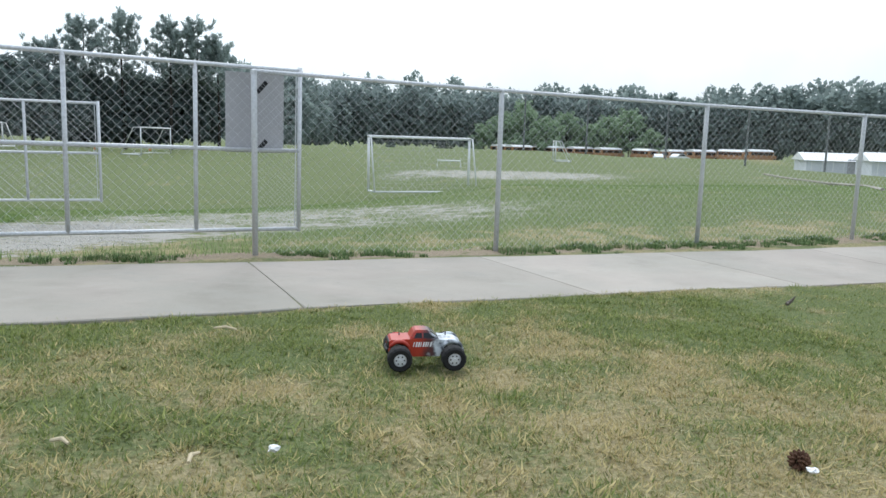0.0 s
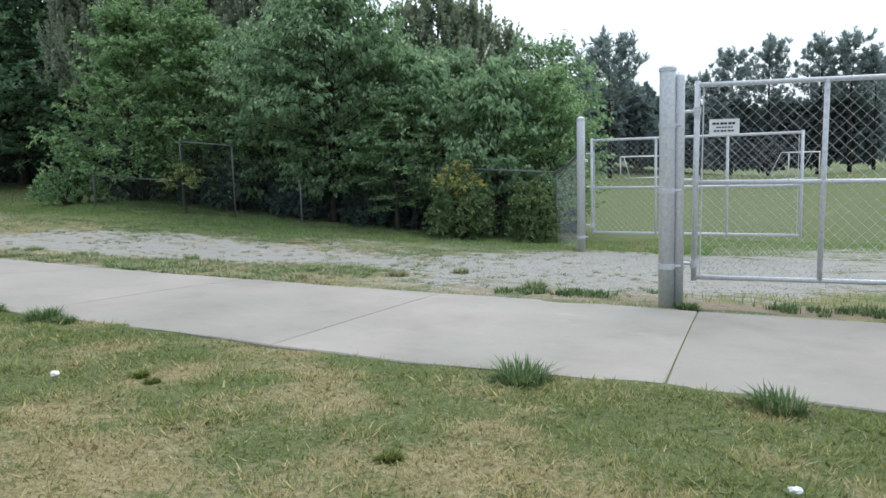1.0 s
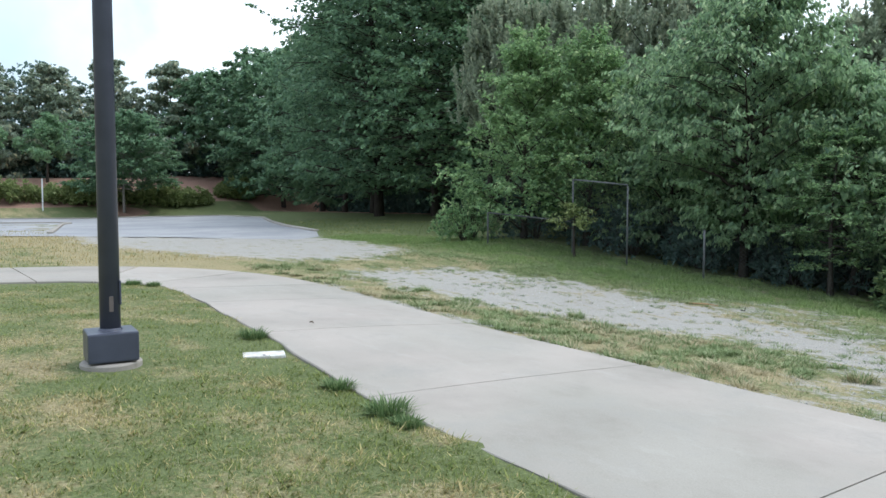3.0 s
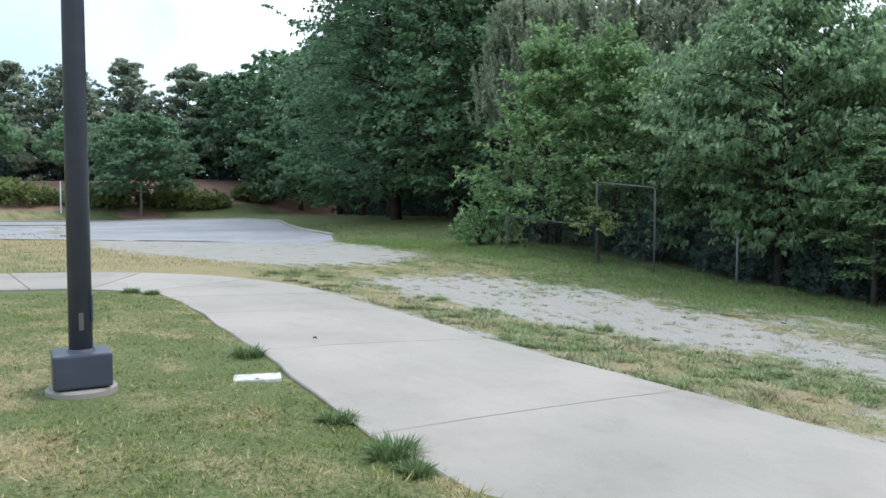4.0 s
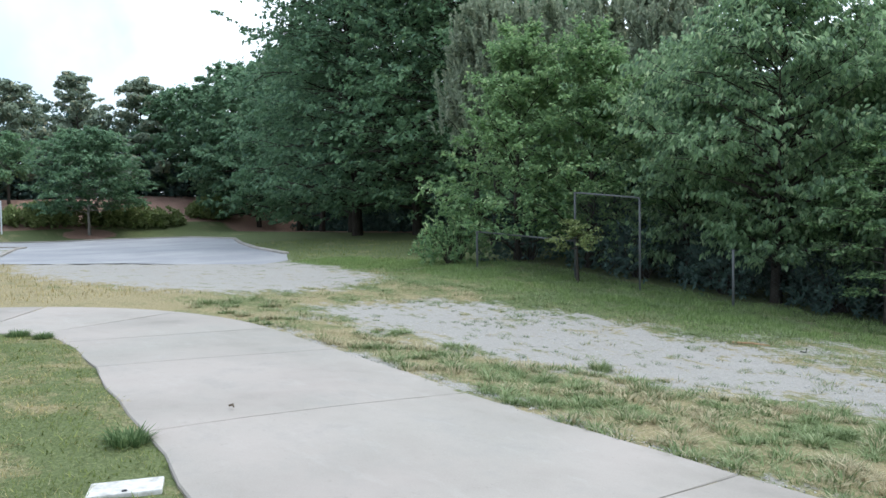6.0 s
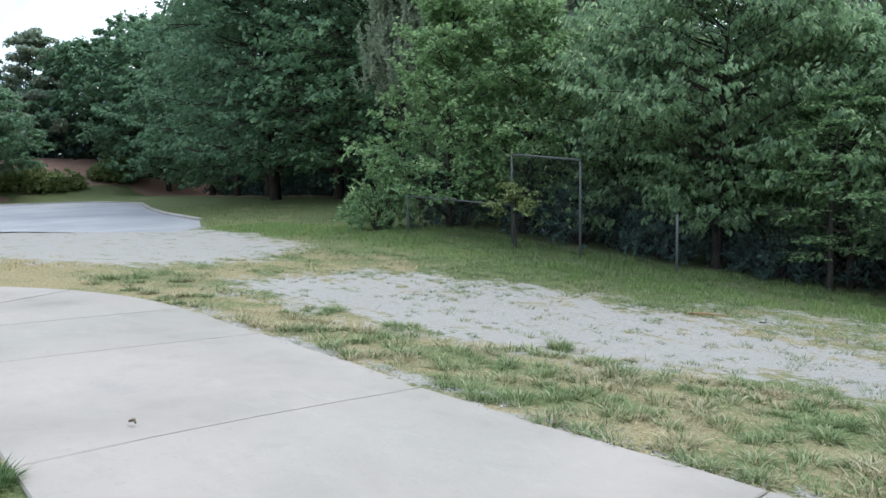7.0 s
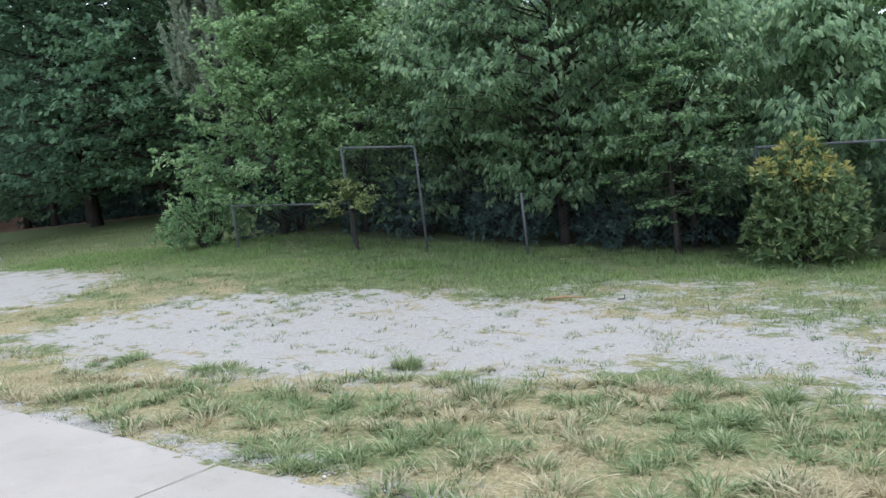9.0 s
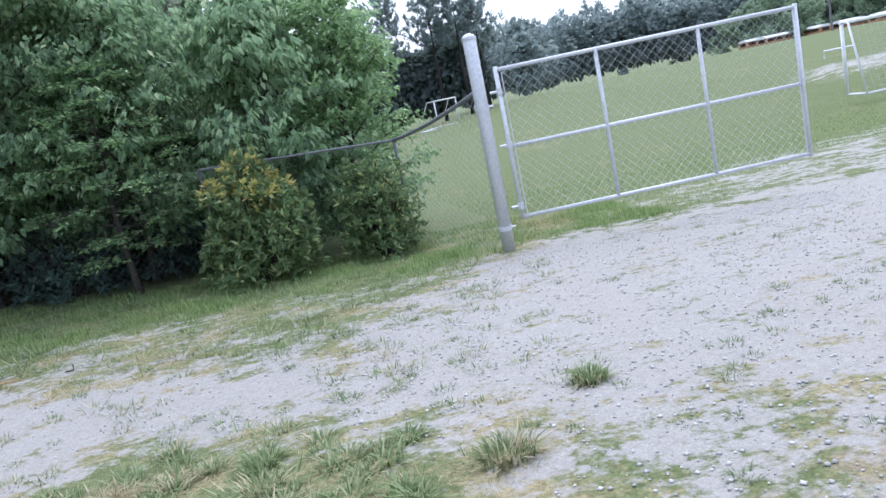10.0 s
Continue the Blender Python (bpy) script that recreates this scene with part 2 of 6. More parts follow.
BARK = bark_mat("bark", (0.028, 0.023, 0.019), (0.10, 0.088, 0.075))
PINE_BARK = bark_mat("pine_bark", (0.030, 0.028, 0.025), (0.070, 0.062, 0.054))
ASPHALT = Net("asphalt", 0.65, 0.0, 0.5)
ASPHALT.color(ASPHALT.mix(ASPHALT.ramp(ASPHALT.noise(0.35, 6, 0.65), [(0.4, 0.0), (0.75, 0.7)]),
                          ASPHALT.ramp(ASPHALT.noise(70, 4, 0.7), [(0.3, (0.195, 0.199, 0.208)), (0.7, (0.285, 0.289, 0.299))]),
                          (0.42, 0.415, 0.40)))
ASPHALT = ASPHALT.bump(ASPHALT.noise(90, 3), 0.4, 0.01).mat
BLADES = blade_mat("lawn_grass", ((0.082, 0.118, 0.024), (0.165, 0.208, 0.050), (0.270, 0.300, 0.090)), ((0.26, 0.205, 0.082), (0.52, 0.435, 0.210)), 0.03)
BANK_BLADES = blade_mat("rough_grass", ((0.105, 0.180, 0.050), (0.225, 0.325, 0.110), (0.375, 0.465, 0.195)), ((0.32, 0.28, 0.15), (0.52, 0.46, 0.28)), -0.34)
TUFT_BLADES = blade_mat("tuft_grass", ((0.092, 0.140, 0.050), (0.205, 0.275, 0.118), (0.37, 0.43, 0.23)), ((0.29, 0.25, 0.14), (0.56, 0.50, 0.33)), -0.32)
STRAW = blade_mat("dry_straw", ((0.36, 0.32, 0.19), (0.48, 0.43, 0.27), (0.60, 0.55, 0.38)), ((0.38, 0.33, 0.2), (0.60, 0.54, 0.37)), 0.0)
DARK_TUFT = blade_mat("dark_tuft_grass", ((0.065, 0.120, 0.042), (0.120, 0.195, 0.075), (0.24, 0.31, 0.14)), ((0.30, 0.30, 0.16), (0.44, 0.42, 0.25)), -0.38)
# bluish dark tones of the pear and oak leaves put haze into the colour
LEAF_PEAR = leaf_mat("pear_leaves", (0.096, 0.168, 0.116), (0.325, 0.470, 0.258), (0.64, 0.73, 0.45), 0.60)
LEAF_LIGHT = leaf_mat("young_maple_leaves", (0.098, 0.185, 0.100), (0.300, 0.450, 0.205), (0.62, 0.72, 0.40), 0.50)
LEAF_OAK = leaf_mat("oak_leaves", (0.084, 0.156, 0.110), (0.200, 0.330, 0.184), (0.34, 0.46, 0.27), 0.46)
LEAF_MAPLE = leaf_mat("maple_leaves", (0.095, 0.180, 0.120), (0.225, 0.365, 0.195), (0.40, 0.53, 0.28), 0.48)
LEAF_MAGNOLIA = leaf_mat("magnolia_leaves", (0.165, 0.220, 0.180), (0.310, 0.375, 0.265), (0.56, 0.48, 0.31), 0.42, 0.4)
LEAF_PINE = leaf_mat("pine_needles", (0.210, 0.260, 0.185), (0.365, 0.425, 0.300), (0.58, 0.57, 0.40), 0.55)
# haze painted into the far leaves as pale blue-grey, less at the field edge
LEAF_FAR = leaf_mat("haze_tinted_leaves", (0.265, 0.325, 0.310), (0.285, 0.345, 0.328), (0.30, 0.355, 0.33), 0.6, 0.9, 0.05)
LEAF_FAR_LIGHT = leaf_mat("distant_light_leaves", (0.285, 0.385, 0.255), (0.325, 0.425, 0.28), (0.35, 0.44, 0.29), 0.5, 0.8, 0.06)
LEAF_MID = leaf_mat("field_edge_hazed_leaves", (0.125, 0.165, 0.160), (0.160, 0.205, 0.195), (0.20, 0.24, 0.21), 0.5, 0.85, 0.06)
LEAF_SHRUB = leaf_mat("shrub_leaves", (0.075, 0.125, 0.062), (0.195, 0.285, 0.125), (0.58, 0.56, 0.22), 0.35, 0.4)
PALE_BARK = bark_mat("pale_bark", (0.20, 0.185, 0.165), (0.36, 0.34, 0.31))
BLOSSOM = simple("white_petals", (0.74, 0.74, 0.70), 0.6)
LEAF_YELLOW = leaf_mat("yellowed_shrub_leaves", (0.30, 0.34, 0.10), (0.50, 0.46, 0.16), (0.60, 0.42, 0.16), 0.35, 0.45)
LEAF_HEDGE = leaf_mat("hedge_leaves", (0.125, 0.175, 0.070), (0.270, 0.330, 0.130), (0.42, 0.44, 0.20), 0.35, 0.5)
# canopy shade, with a little blue haze, is painted into this dark leaf colour
LEAF_SHADED = leaf_mat("shade_painted_leaves", (0.060, 0.105, 0.094), (0.110, 0.180, 0.150), (0.17, 0.24, 0.17), 0.35, 0.7, 0.12)


# ---- geometry helpers ----
def vnoise(x, y, seed=0):
    """Smooth value noise in the plane, 0 to 1."""
    x, y = np.asarray(x, float), np.asarray(y, float)
    xi, yi = np.floor(x).astype(np.int64), np.floor(y).astype(np.int64)
    u, v = x - xi, y - yi
    u, v = u * u * (3 - 2 * u), v * v * (3 - 2 * v)

    def lattice(a, b):
        n = (a * 374761393 + b * 668265263 + seed * 1442695041) & 0x7FFFFFFF
        n = ((n ^ (n >> 13)) * 1274126177) & 0x7FFFFFFF
        return ((n ^ (n >> 16)) & 0xFFFF) / 65535.0

    a, b = lattice(xi, yi), lattice(xi + 1, yi)
    c, d = lattice(xi, yi + 1), lattice(xi + 1, yi + 1)
    return (a * (1 - u) + b * u) * (1 - v) + (c * (1 - u) + d * u) * v


def fbm(x, y, scale, seed=0, octaves=4):
    s, amp, tot = 0.0, 1.0, 0.0
    for k in range(octaves):
        s = s + amp * vnoise(np.asarray(x) * scale * 2 ** k + 17.3 * k, np.asarray(y) * scale * 2 ** k - 9.1 * k, seed + k)
        tot += amp
        amp *= 0.5
    return s / tot


def step(a, b, v):
    t = np.clip((np.asarray(v, float) - a) / (b - a), 0, 1)
    return t * t * (3 - 2 * t)


def fast_mesh(name, verts, faces, smooth=False):
    """A mesh from arrays; every face has the same number of corners."""
    verts, faces = np.asarray(verts, np.float32), np.asarray(faces, np.int32)
    me = bpy.data.meshes.new(name)
    k = faces.shape[1]
    me.vertices.add(len(verts))
    me.vertices.foreach_set("co", verts.ravel())
    me.loops.add(faces.size)
    me.loops.foreach_set("vertex_index", faces.ravel())
    me.polygons.add(len(faces))
    me.polygons.foreach_set("loop_start", np.arange(0, faces.size, k, dtype=np.int32))
    me.update(calc_edges=True)
    if smooth:
        me.polygons.foreach_set("use_smooth", np.ones(len(faces), bool))
    return me


def point_attr(me, name, values):
    me.attributes.new(name, "FLOAT", "POINT").data.foreach_set("value", np.asarray(values, np.float32))


def thing(name, x, y, z, label, category, rz=0.0, group="", kind=""):
    ob = new(name)
    ob.empty_display_size = 0.2
    ob.matrix_basis = pose(x, y, z, 0, 0, rz)
    return tagged(ob, label, category, group, kind)


def hang(name, me, material, parent=None, label=""):
    """Links a mesh as one object, under a thing or a part."""
    ob = new(name, me)
    if material and not me.materials:
        me.materials.append(material)
    if parent:
        ob.parent = parent
    if label:
        ob["label"] = label
    return ob


def part(name, bm, material, parent, label="", smooth=False):
    me = bpy.data.meshes.new(name)
    bmesh.ops.recalc_face_normals(bm, faces=bm.faces)
    bm.to_mesh(me)
    bm.free()
    if smooth:
        me.polygons.foreach_set("use_smooth", np.ones(len(me.polygons), bool))
    return hang(name, me, material, parent, label)


def tube(bm, pts, radii, sides=8, caps=True):
    """A tube along points, added to bm."""
    pts = [Vector(p) for p in pts]
    if isinstance(radii, (int, float)):
        radii = [radii] * len(pts)
    radii = [float(r) for r in radii]
    rings = []
    for i, p in enumerate(pts):
        d = (pts[min(i + 1, len(pts) - 1)] - pts[max(i - 1, 0)]).normalized()
        a = d.orthogonal().normalized() if abs(d.z) > 0.9 else d.cross(Vector((0, 0, 1))).normalized()
        b = d.cross(a)
        rings.append([bm.verts.new(p + radii[i] * (math.cos(2 * math.pi * k / sides) * a + math.sin(2 * math.pi * k / sides) * b)) for k in range(sides)])
    for r0, r1 in zip(rings, rings[1:]):
        for k in range(sides):
            bm.faces.new((r0[k], r0[(k + 1) % sides], r1[(k + 1) % sides], r1[k]))
    if caps:
        bm.faces.new(rings[0][::-1])
        bm.faces.new(rings[-1])
    return bm


def tubes(*runs, sides=8):
    bm = bmesh.new()
    for pts, r in runs:
        tube(bm, pts, r, sides)
    return bm


def box(bm, lo, hi, bevel=0.0):
    made = bmesh.ops.create_cube(bm, size=1.0, matrix=Matrix.LocRotScale([(a + b) / 2 for a, b in zip(lo, hi)], None, [b - a for a, b in zip(lo, hi)]))
    if bevel:
        edges = list({e for v in made["verts"] for e in v.link_edges})
        bmesh.ops.bevel(bm, geom=edges, offset=bevel, segments=2, affect="EDGES", profile=0.6)
    return bm


def boxed(lo, hi, bevel=0.0):
    return box(bmesh.new(), lo, hi, bevel)


def prism(bm, outline, y0, y1):
    """An outline in x and z, drawn out along y."""
    a = [bm.verts.new((x, y0, z)) for x, z in outline]
    b = [bm.verts.new((x, y1, z)) for x, z in outline]
    n = len(outline)
    bm.faces.new(a[::-1])
    bm.faces.new(b)
    for k in range(n):
        bm.faces.new((a[k], a[(k + 1) % n], b[(k + 1) % n], b[k]))
    return bm


# ---- lie of the land ----
LAND = (-0.0565127, -0.015276, -0.0404041, 0.00104455, 0.00471637, -0.0018065, 0.000450124, -0.000259168)


def land(x, y):
    x, y = np.asarray(x, float), np.asarray(y, float)
    a, b = np.clip(x, -16, 10), np.clip(y, -8, 15)
    z = LAND[0] + LAND[1] * a + LAND[2] * b + LAND[3] * a * a + LAND[4] * a * b + LAND[5] * b * b + LAND[6] * a * a * b + LAND[7] * a * b * b
    east = step(-20, -6, x)
    z = z + east * (0.014 * (np.clip(y, 15, 62) - 15) - 0.042 * (np.clip(y, 62, 128) - 62))
    z = z - 0.13 * np.exp(-((x + 9.2) / 3.2) ** 2 - ((y - 2.2) / 1.7) ** 2) + 0.05 * np.exp(-((x + 9.5) / 2.5) ** 2 - ((y + 2.4) / 1.6) ** 2)
    z = z - 1.8 * step(40, 58, x) * step(80, 66, y)
    z = z + 3.0 * step(54.5, 68, -x) * step(40, 25, y)
    return z


def lz(x, y):
    return float(land(x, y))


TRACK = ((-13.3, 1.2, 0.6), (-12.4, 2.0, 1.35), (-10.8, 2.3, 1.55), (-9.2, 2.75, 1.15), (-8.3, 2.9, 0.75), (-7.5, 2.8, 0.62), (-6.6, 2.6, 0.75), (-5.0, 2.75, 1.9), (-3.5, 3.3, 2.8), (-1.5, 4.0, 2.2), (0.6, 4.2, 1.2), (3.0, 4.4, 0.5))
APRON = ((-26.5, 2.0, 2.6), (-24.0, 1.9, 2.9), (-20.0, 1.75, 2.6), (-17.4, 1.7, 1.9), (-16.0, 1.8, 0.6))


def near_line(x, y, line):
    """How far inside a band of changing half-width: 0 at its edge, positive within."""
    best = np.full(np.shape(x), -99.0)
    for (ax, ay, aw), (bx, by, bw) in zip(line, line[1:]):
        dx, dy = bx - ax, by - ay
        t = np.clip(((x - ax) * dx + (y - ay) * dy) / (dx * dx + dy * dy), 0, 1)
        best = np.maximum(best, aw + t * (bw - aw) - np.hypot(x - ax - t * dx, y - ay - t * dy))
    return best


def gravel(x, y):
    x, y = np.asarray(x, float), np.asarray(y, float)
    d = np.maximum(near_line(x, y, TRACK), near_line(x, y, APRON))
    g = step(-0.9, 0.75, d) * (1 - 0.42 * step(-2.0, 1.0, x) * step(9, 7, y))
    g = np.maximum(g, 0.78 * step(1.25, 0.6, np.hypot((x - 14.5) / 6.0, (y - 21) / 3.2)))
    g = np.maximum(g, 0.56 * step(1.25, 0.4, np.hypot((x - 2.2) / 6.2, (y - 6.9) / 3.8)))
    g = np.maximum(g, 0.66 * step(1.2, 0.4, np.hypot((x + 4.4) / 2.3, (y - 0.5) / 1.0)))
    fringe = step(0.34, 0.04, np.abs(y - walk_far(x) - 0.05)) * step(-4.0, -7.0, x) * step(-13.5, -12.0, x)
    mixed = step(2.6, 3.4, y) * step(6.0, 4.9, y) * step(-11.0, -9.2, x) * step(-4.0, -5.0, x)      # grass worn through to grit
    return np.maximum(np.maximum(g, 0.55 * fringe), np.maximum(0.36 * mixed, 0.10 * verge_at(x, y)))


VERGE = ((-16.0, -13.3, -11.7, -10.5, -9.7, -8.7, -8.0, -6.4), (0.6, 0.55, 0.55, 0.85, 1.3, 1.55, 1.95, 1.5))


def verge_at(x, y):
    """The grassed strip between walk and gravel."""
    return step(0.3, -0.25, y - np.interp(x, *VERGE)) * step(-6.2, -7.0, x) * step(-1.4, -0.9, y)


def soil(x, y):
    s = 0.62 * step(0.55, 0.2, np.abs(np.asarray(y) - 0.02)) * step(-6.5, -4.5, x)
    return np.maximum(s, 0.40 * step(1.3, 0.6, np.hypot((np.asarray(x) + 9.3) / 3.2, (np.asarray(y) - 6.6) / 0.5)))


def dryness(x, y):
    x, y = np.asarray(x, float), np.asarray(y, float)
    d = 0.54 + (0.70 - 0.32 * step(-2.4, -3.2, y)) * (fbm(x, y, 0.75, 3) - 0.5) + 1.6 * (fbm(x, y, 2.8, 9, 4) - 0.5)
    lawn = step(-2.4, -3.2, y)
    d = d - 0.06 * lawn
    d = d - lawn * (0.20 * step(-4.2, -3.1, y) + 0.32 * step(0.8, 2.6, x) + 0.11 * step(0.5, -1.0, x) * step(-5.0, -3.5, x)) + 0.15 * lawn * step(-4.4, -5.4, y) * step(2.4, 0.8, x)
    d = d - 0.56 * step(3.1, 5.0, y - 0.7 * step(-10.5, -8.5, x)) * step(-5.0, -7.0, x) + 0.10 * verge_at(x, y)
    d = d - 0.62 * step(0.6, 4.0, y) * step(-5.0, -2.0, x)
    d = d - 0.6 * step(8.0, 10.0, y) * step(-12, -9, x) * step(-2.0, -5.0, x)
    d = d + 0.42 * step(-13.5, -16.0, x) * step(0.6, -0.8, y) * step(-34, -28, x)
    d = d - 0.13 * step(-5.0, -7.5, x) * lawn
    return d


def mulch(x, y):
    x, y = np.asarray(x, float), np.asarray(y, float)
    bed = step(58.4, 59.2, -x) * step(36, 26, y)
    wood = step(0.0, 2.5, near_line(x, y, ((-64, 23, 5.5), (-44, 20, 5.0), (-36, 19.0, 4.0), (-28, 18, 3.5), (-20, 15.5, 3.0))))
    ring = step(1.9, 1.3, np.hypot(x + 57.0, y - 8.5))
    return np.maximum(np.maximum(bed, 0.85 * wood), ring)


def spaced(stops):
    """Grid lines that widen away from the middle: (from, to, spacing) runs."""
    out = []
    for a, b, s in stops:
        out += list(np.linspace(a, b, max(2, int(round((b - a) / s)) + 1))[:-1])
    return np.array(out + [stops[-1][1]])


def surface(x, y):
    """The ground with its small humps; blades stand on it."""
    x, y = np.asarray(x, float), np.asarray(y, float)
    near = step(60, 30, np.hypot(x + 6, y))
    z = land(x, y) + near * (0.05 * (fbm(x, y, 0.8, 21, 3) - 0.5) + 0.025 * (fbm(x, y, 5.0, 22, 2) - 0.5) * (1 - 0.6 * gravel(x, y)))
    return np.where(under_walk(x, y) > 0, land(x, y) + 0.005, z)


def build_ground():
    xs = spaced(((-2500, -400, 300), (-400, -120, 40), (-120, -60, 3), (-60, -24, 0.75), (-24, -15, 0.22), (-15, 8, 0.11), (8, 20, 0.4), (20, 60, 2), (60, 160, 10), (160, 400, 60), (400, 2500, 300)))
    ys = spaced(((-2500, -400, 300), (-400, -60, 40), (-60, -22, 3), (-22, -9, 0.4), (-9, 8, 0.11), (8, 20, 0.4), (20, 70, 1.5), (70, 180, 8), (180, 400, 40), (400, 2500, 300)))
    gx, gy = np.meshgrid(xs, ys)
    x, y = gx.ravel(), gy.ravel()
    z = surface(x, y)
    z = z - 0.06 * step(0.0, 0.3, inside_road(x, y))
    nx, ny = len(xs), len(ys)
    i = (np.arange(ny - 1)[:, None] * nx + np.arange(nx - 1)[None, :]).ravel()
    me = fast_mesh("ground", np.stack([x, y, z], 1), np.stack([i, i + 1, i + nx + 1, i + nx], 1), True)
    for name, fn in (("gravel", gravel), ("soil", soil), ("dry", dryness), ("mulch", mulch)):
        point_attr(me, name, fn(x, y))
    tagged(hang("ground", me, GROUND), "patchy lawn, gravel track and playing field ground", "ground", kind="structure")


# ---- sidewalk ----
WALK_R, WALK_IN, WALK_OUT = (-12.6, -3.80), 1.25, 3.30
JOINTS = (24.5, 22.0, 19.5, 17.0, 14.6, 12.1, 9.65, 7.2, 4.8, 2.32, -0.15, -2.65, -4.95, -7.15, -9.22, -11.2, -12.6)


def walk_far(x):
    return -0.52 - 0.10 * step(-4, -9, x) + 0.12 * step(-9, -12.2, x) - 0.10 * step(2, 8, x)


NEAR_EDGE = ((-12.6, -11.2, -10.2, -9.4, -8.4, -7.3, -6.0, -4.0, -2.8, -1.5, -0.5, 0.5, 2.0, 4.0, 8.0), (-2.55, -2.65, -2.77, -2.87, -3.01, -3.12, -3.17, -3.18, -3.11, -3.05, -2.96, -2.88, -2.76, -2.66, -2.60))


def walk_near(x):
    return np.interp(x, *NEAR_EDGE)


def under_walk(x, y):
    straight = (x > WALK_R[0]) & (y > walk_near(x) + 0.12) & (y < walk_far(x) - 0.12)
    r = np.hypot(x - WALK_R[0], y - WALK_R[1])
    bend = (x <= WALK_R[0]) & (y >= WALK_R[1]) & (r > WALK_IN + 0.1) & (r < WALK_OUT - 0.1)
    leg = (y < WALK_R[1]) & (x > WALK_R[0] - WALK_OUT + 0.1) & (x < WALK_R[0] - WALK_IN - 0.1)
    return (straight | bend | leg).astype(float)


def on_walk(x, y, m=0.0):
    straight = (x > WALK_R[0]) & (y > walk_near(x) - m) & (y < walk_far(x) + m)
    r = np.hypot(x - WALK_R[0], y - WALK_R[1])
    bend = (x <= WALK_R[0]) & (y >= WALK_R[1]) & (r > WALK_IN - m) & (r < WALK_OUT + m)
    leg = (y < WALK_R[1]) & (x > WALK_R[0] - WALK_OUT - m) & (x < WALK_R[0] - WALK_IN + m)
    return straight | bend | leg


def slab(parent, edge_a, edge_b):
    """One slab of the walk between two rows of points, near edge and far edge."""
    bm = bmesh.new()
    rows = 5
    grid = []
    for a, b in zip(edge_a, edge_b):
        line = []
        for k in range(rows):
            u = k / (rows - 1)
            x, y = a[0] + (b[0] - a[0]) * u, a[1] + (b[1] - a[1]) * u
            line.append(bm.verts.new((x, y, lz(x, y) + 0.014)))
        grid.append(line)
    for g0, g1 in zip(grid, grid[1:]):
        for k in range(rows - 1):
            bm.faces.new((g0[k], g1[k], g1[k + 1], g0[k + 1]))
    rim = [e for e in bm.edges if e.is_boundary]
    made = bmesh.ops.extrude_edge_only(bm, edges=rim)
    low = [v for v in made["geom"] if isinstance(v, bmesh.types.BMVert)]
    for v in low:
        v.co.z -= 0.12
    bmesh.ops.bevel(bm, geom=rim, offset=0.008, segments=1, affect="EDGES")
    part("slab", bm, CONCRETE, parent)


def build_walk():
    walkway = tagged(new("sidewalk"), "pale grey concrete sidewalk of broad slabs", "sidewalk", kind="structure")
    gap = 0.005
    for x1, x0 in zip(JOINTS, JOINTS[1:]):
        xs = np.linspace(x0 + gap, x1 - gap, 6)
        wob = lambda x, s: 0.02 * math.sin(x * 2.1 + s) + 0.012 * math.sin(x * 5.7 + 2 * s)
        slab(walkway, [(x, walk_near(x) + wob(x, 1)) for x in xs], [(x, walk_far(x) + wob(x, 4)) for x in xs])
    for k in range(3):
        angles = np.linspace(90 + 30 * k + 0.25, 90 + 30 * (k + 1) - 0.25, 6)[::-1]
        pts = [(math.cos(radians(a)), math.sin(radians(a))) for a in angles]
        slab(walkway, [(WALK_R[0] + WALK_IN * c, WALK_R[1] + WALK_IN * s) for c, s in pts], [(WALK_R[0] + WALK_OUT * c, WALK_R[1] + WALK_OUT * s) for c, s in pts])
    for k in range(5):
        ys = np.linspace(WALK_R[1] - 2.3 * (k + 1) + gap, WALK_R[1] - 2.3 * k - gap, 4)
        slab(walkway, [(WALK_R[0] - WALK_IN, y) for y in ys], [(WALK_R[0] - WALK_OUT, y) for y in ys])


# ---- road ----
ROAD = ((-21.6, 3.7), (-22.8, 5.0), (-25.4, 6.3), (-30.4, 7.6), (-35.2, 9.2), (-40.5, 11.2), (-47, 11.4), (-53.4, 8.6), (-55.6, 3.0), (-56.4, -8), (-57, -30),
        (-48, -30), (-47.5, -10), (-47.0, 0.4), (-46.0, 2.2), (-44.4, 2.6), (-42.6, 1.9), (-36.7, 0.6), (-31.0, -0.65), (-28.2, -0.7), (-25.8, 1.7))


def inside_road(x, y):
    """Signed distance to the road's outline, positive within."""
    x, y = np.asarray(x, float), np.asarray(y, float)
    d, inside = np.full(x.shape, 1e9), np.zeros(x.shape, bool)
    for (ax, ay), (bx, by) in zip(ROAD, ROAD[1:] + ROAD[:1]):
        dx, dy = bx - ax, by - ay
        t = np.clip(((x - ax) * dx + (y - ay) * dy) / (dx * dx + dy * dy), 0, 1)
        d = np.minimum(d, np.hypot(x - ax - t * dx, y - ay - t * dy))
        inside ^= ((ay > y) != (by > y)) & (x < dx * (y - ay) / (dy if dy else 1e-9) + ax)
    return np.where(inside, d, -d)


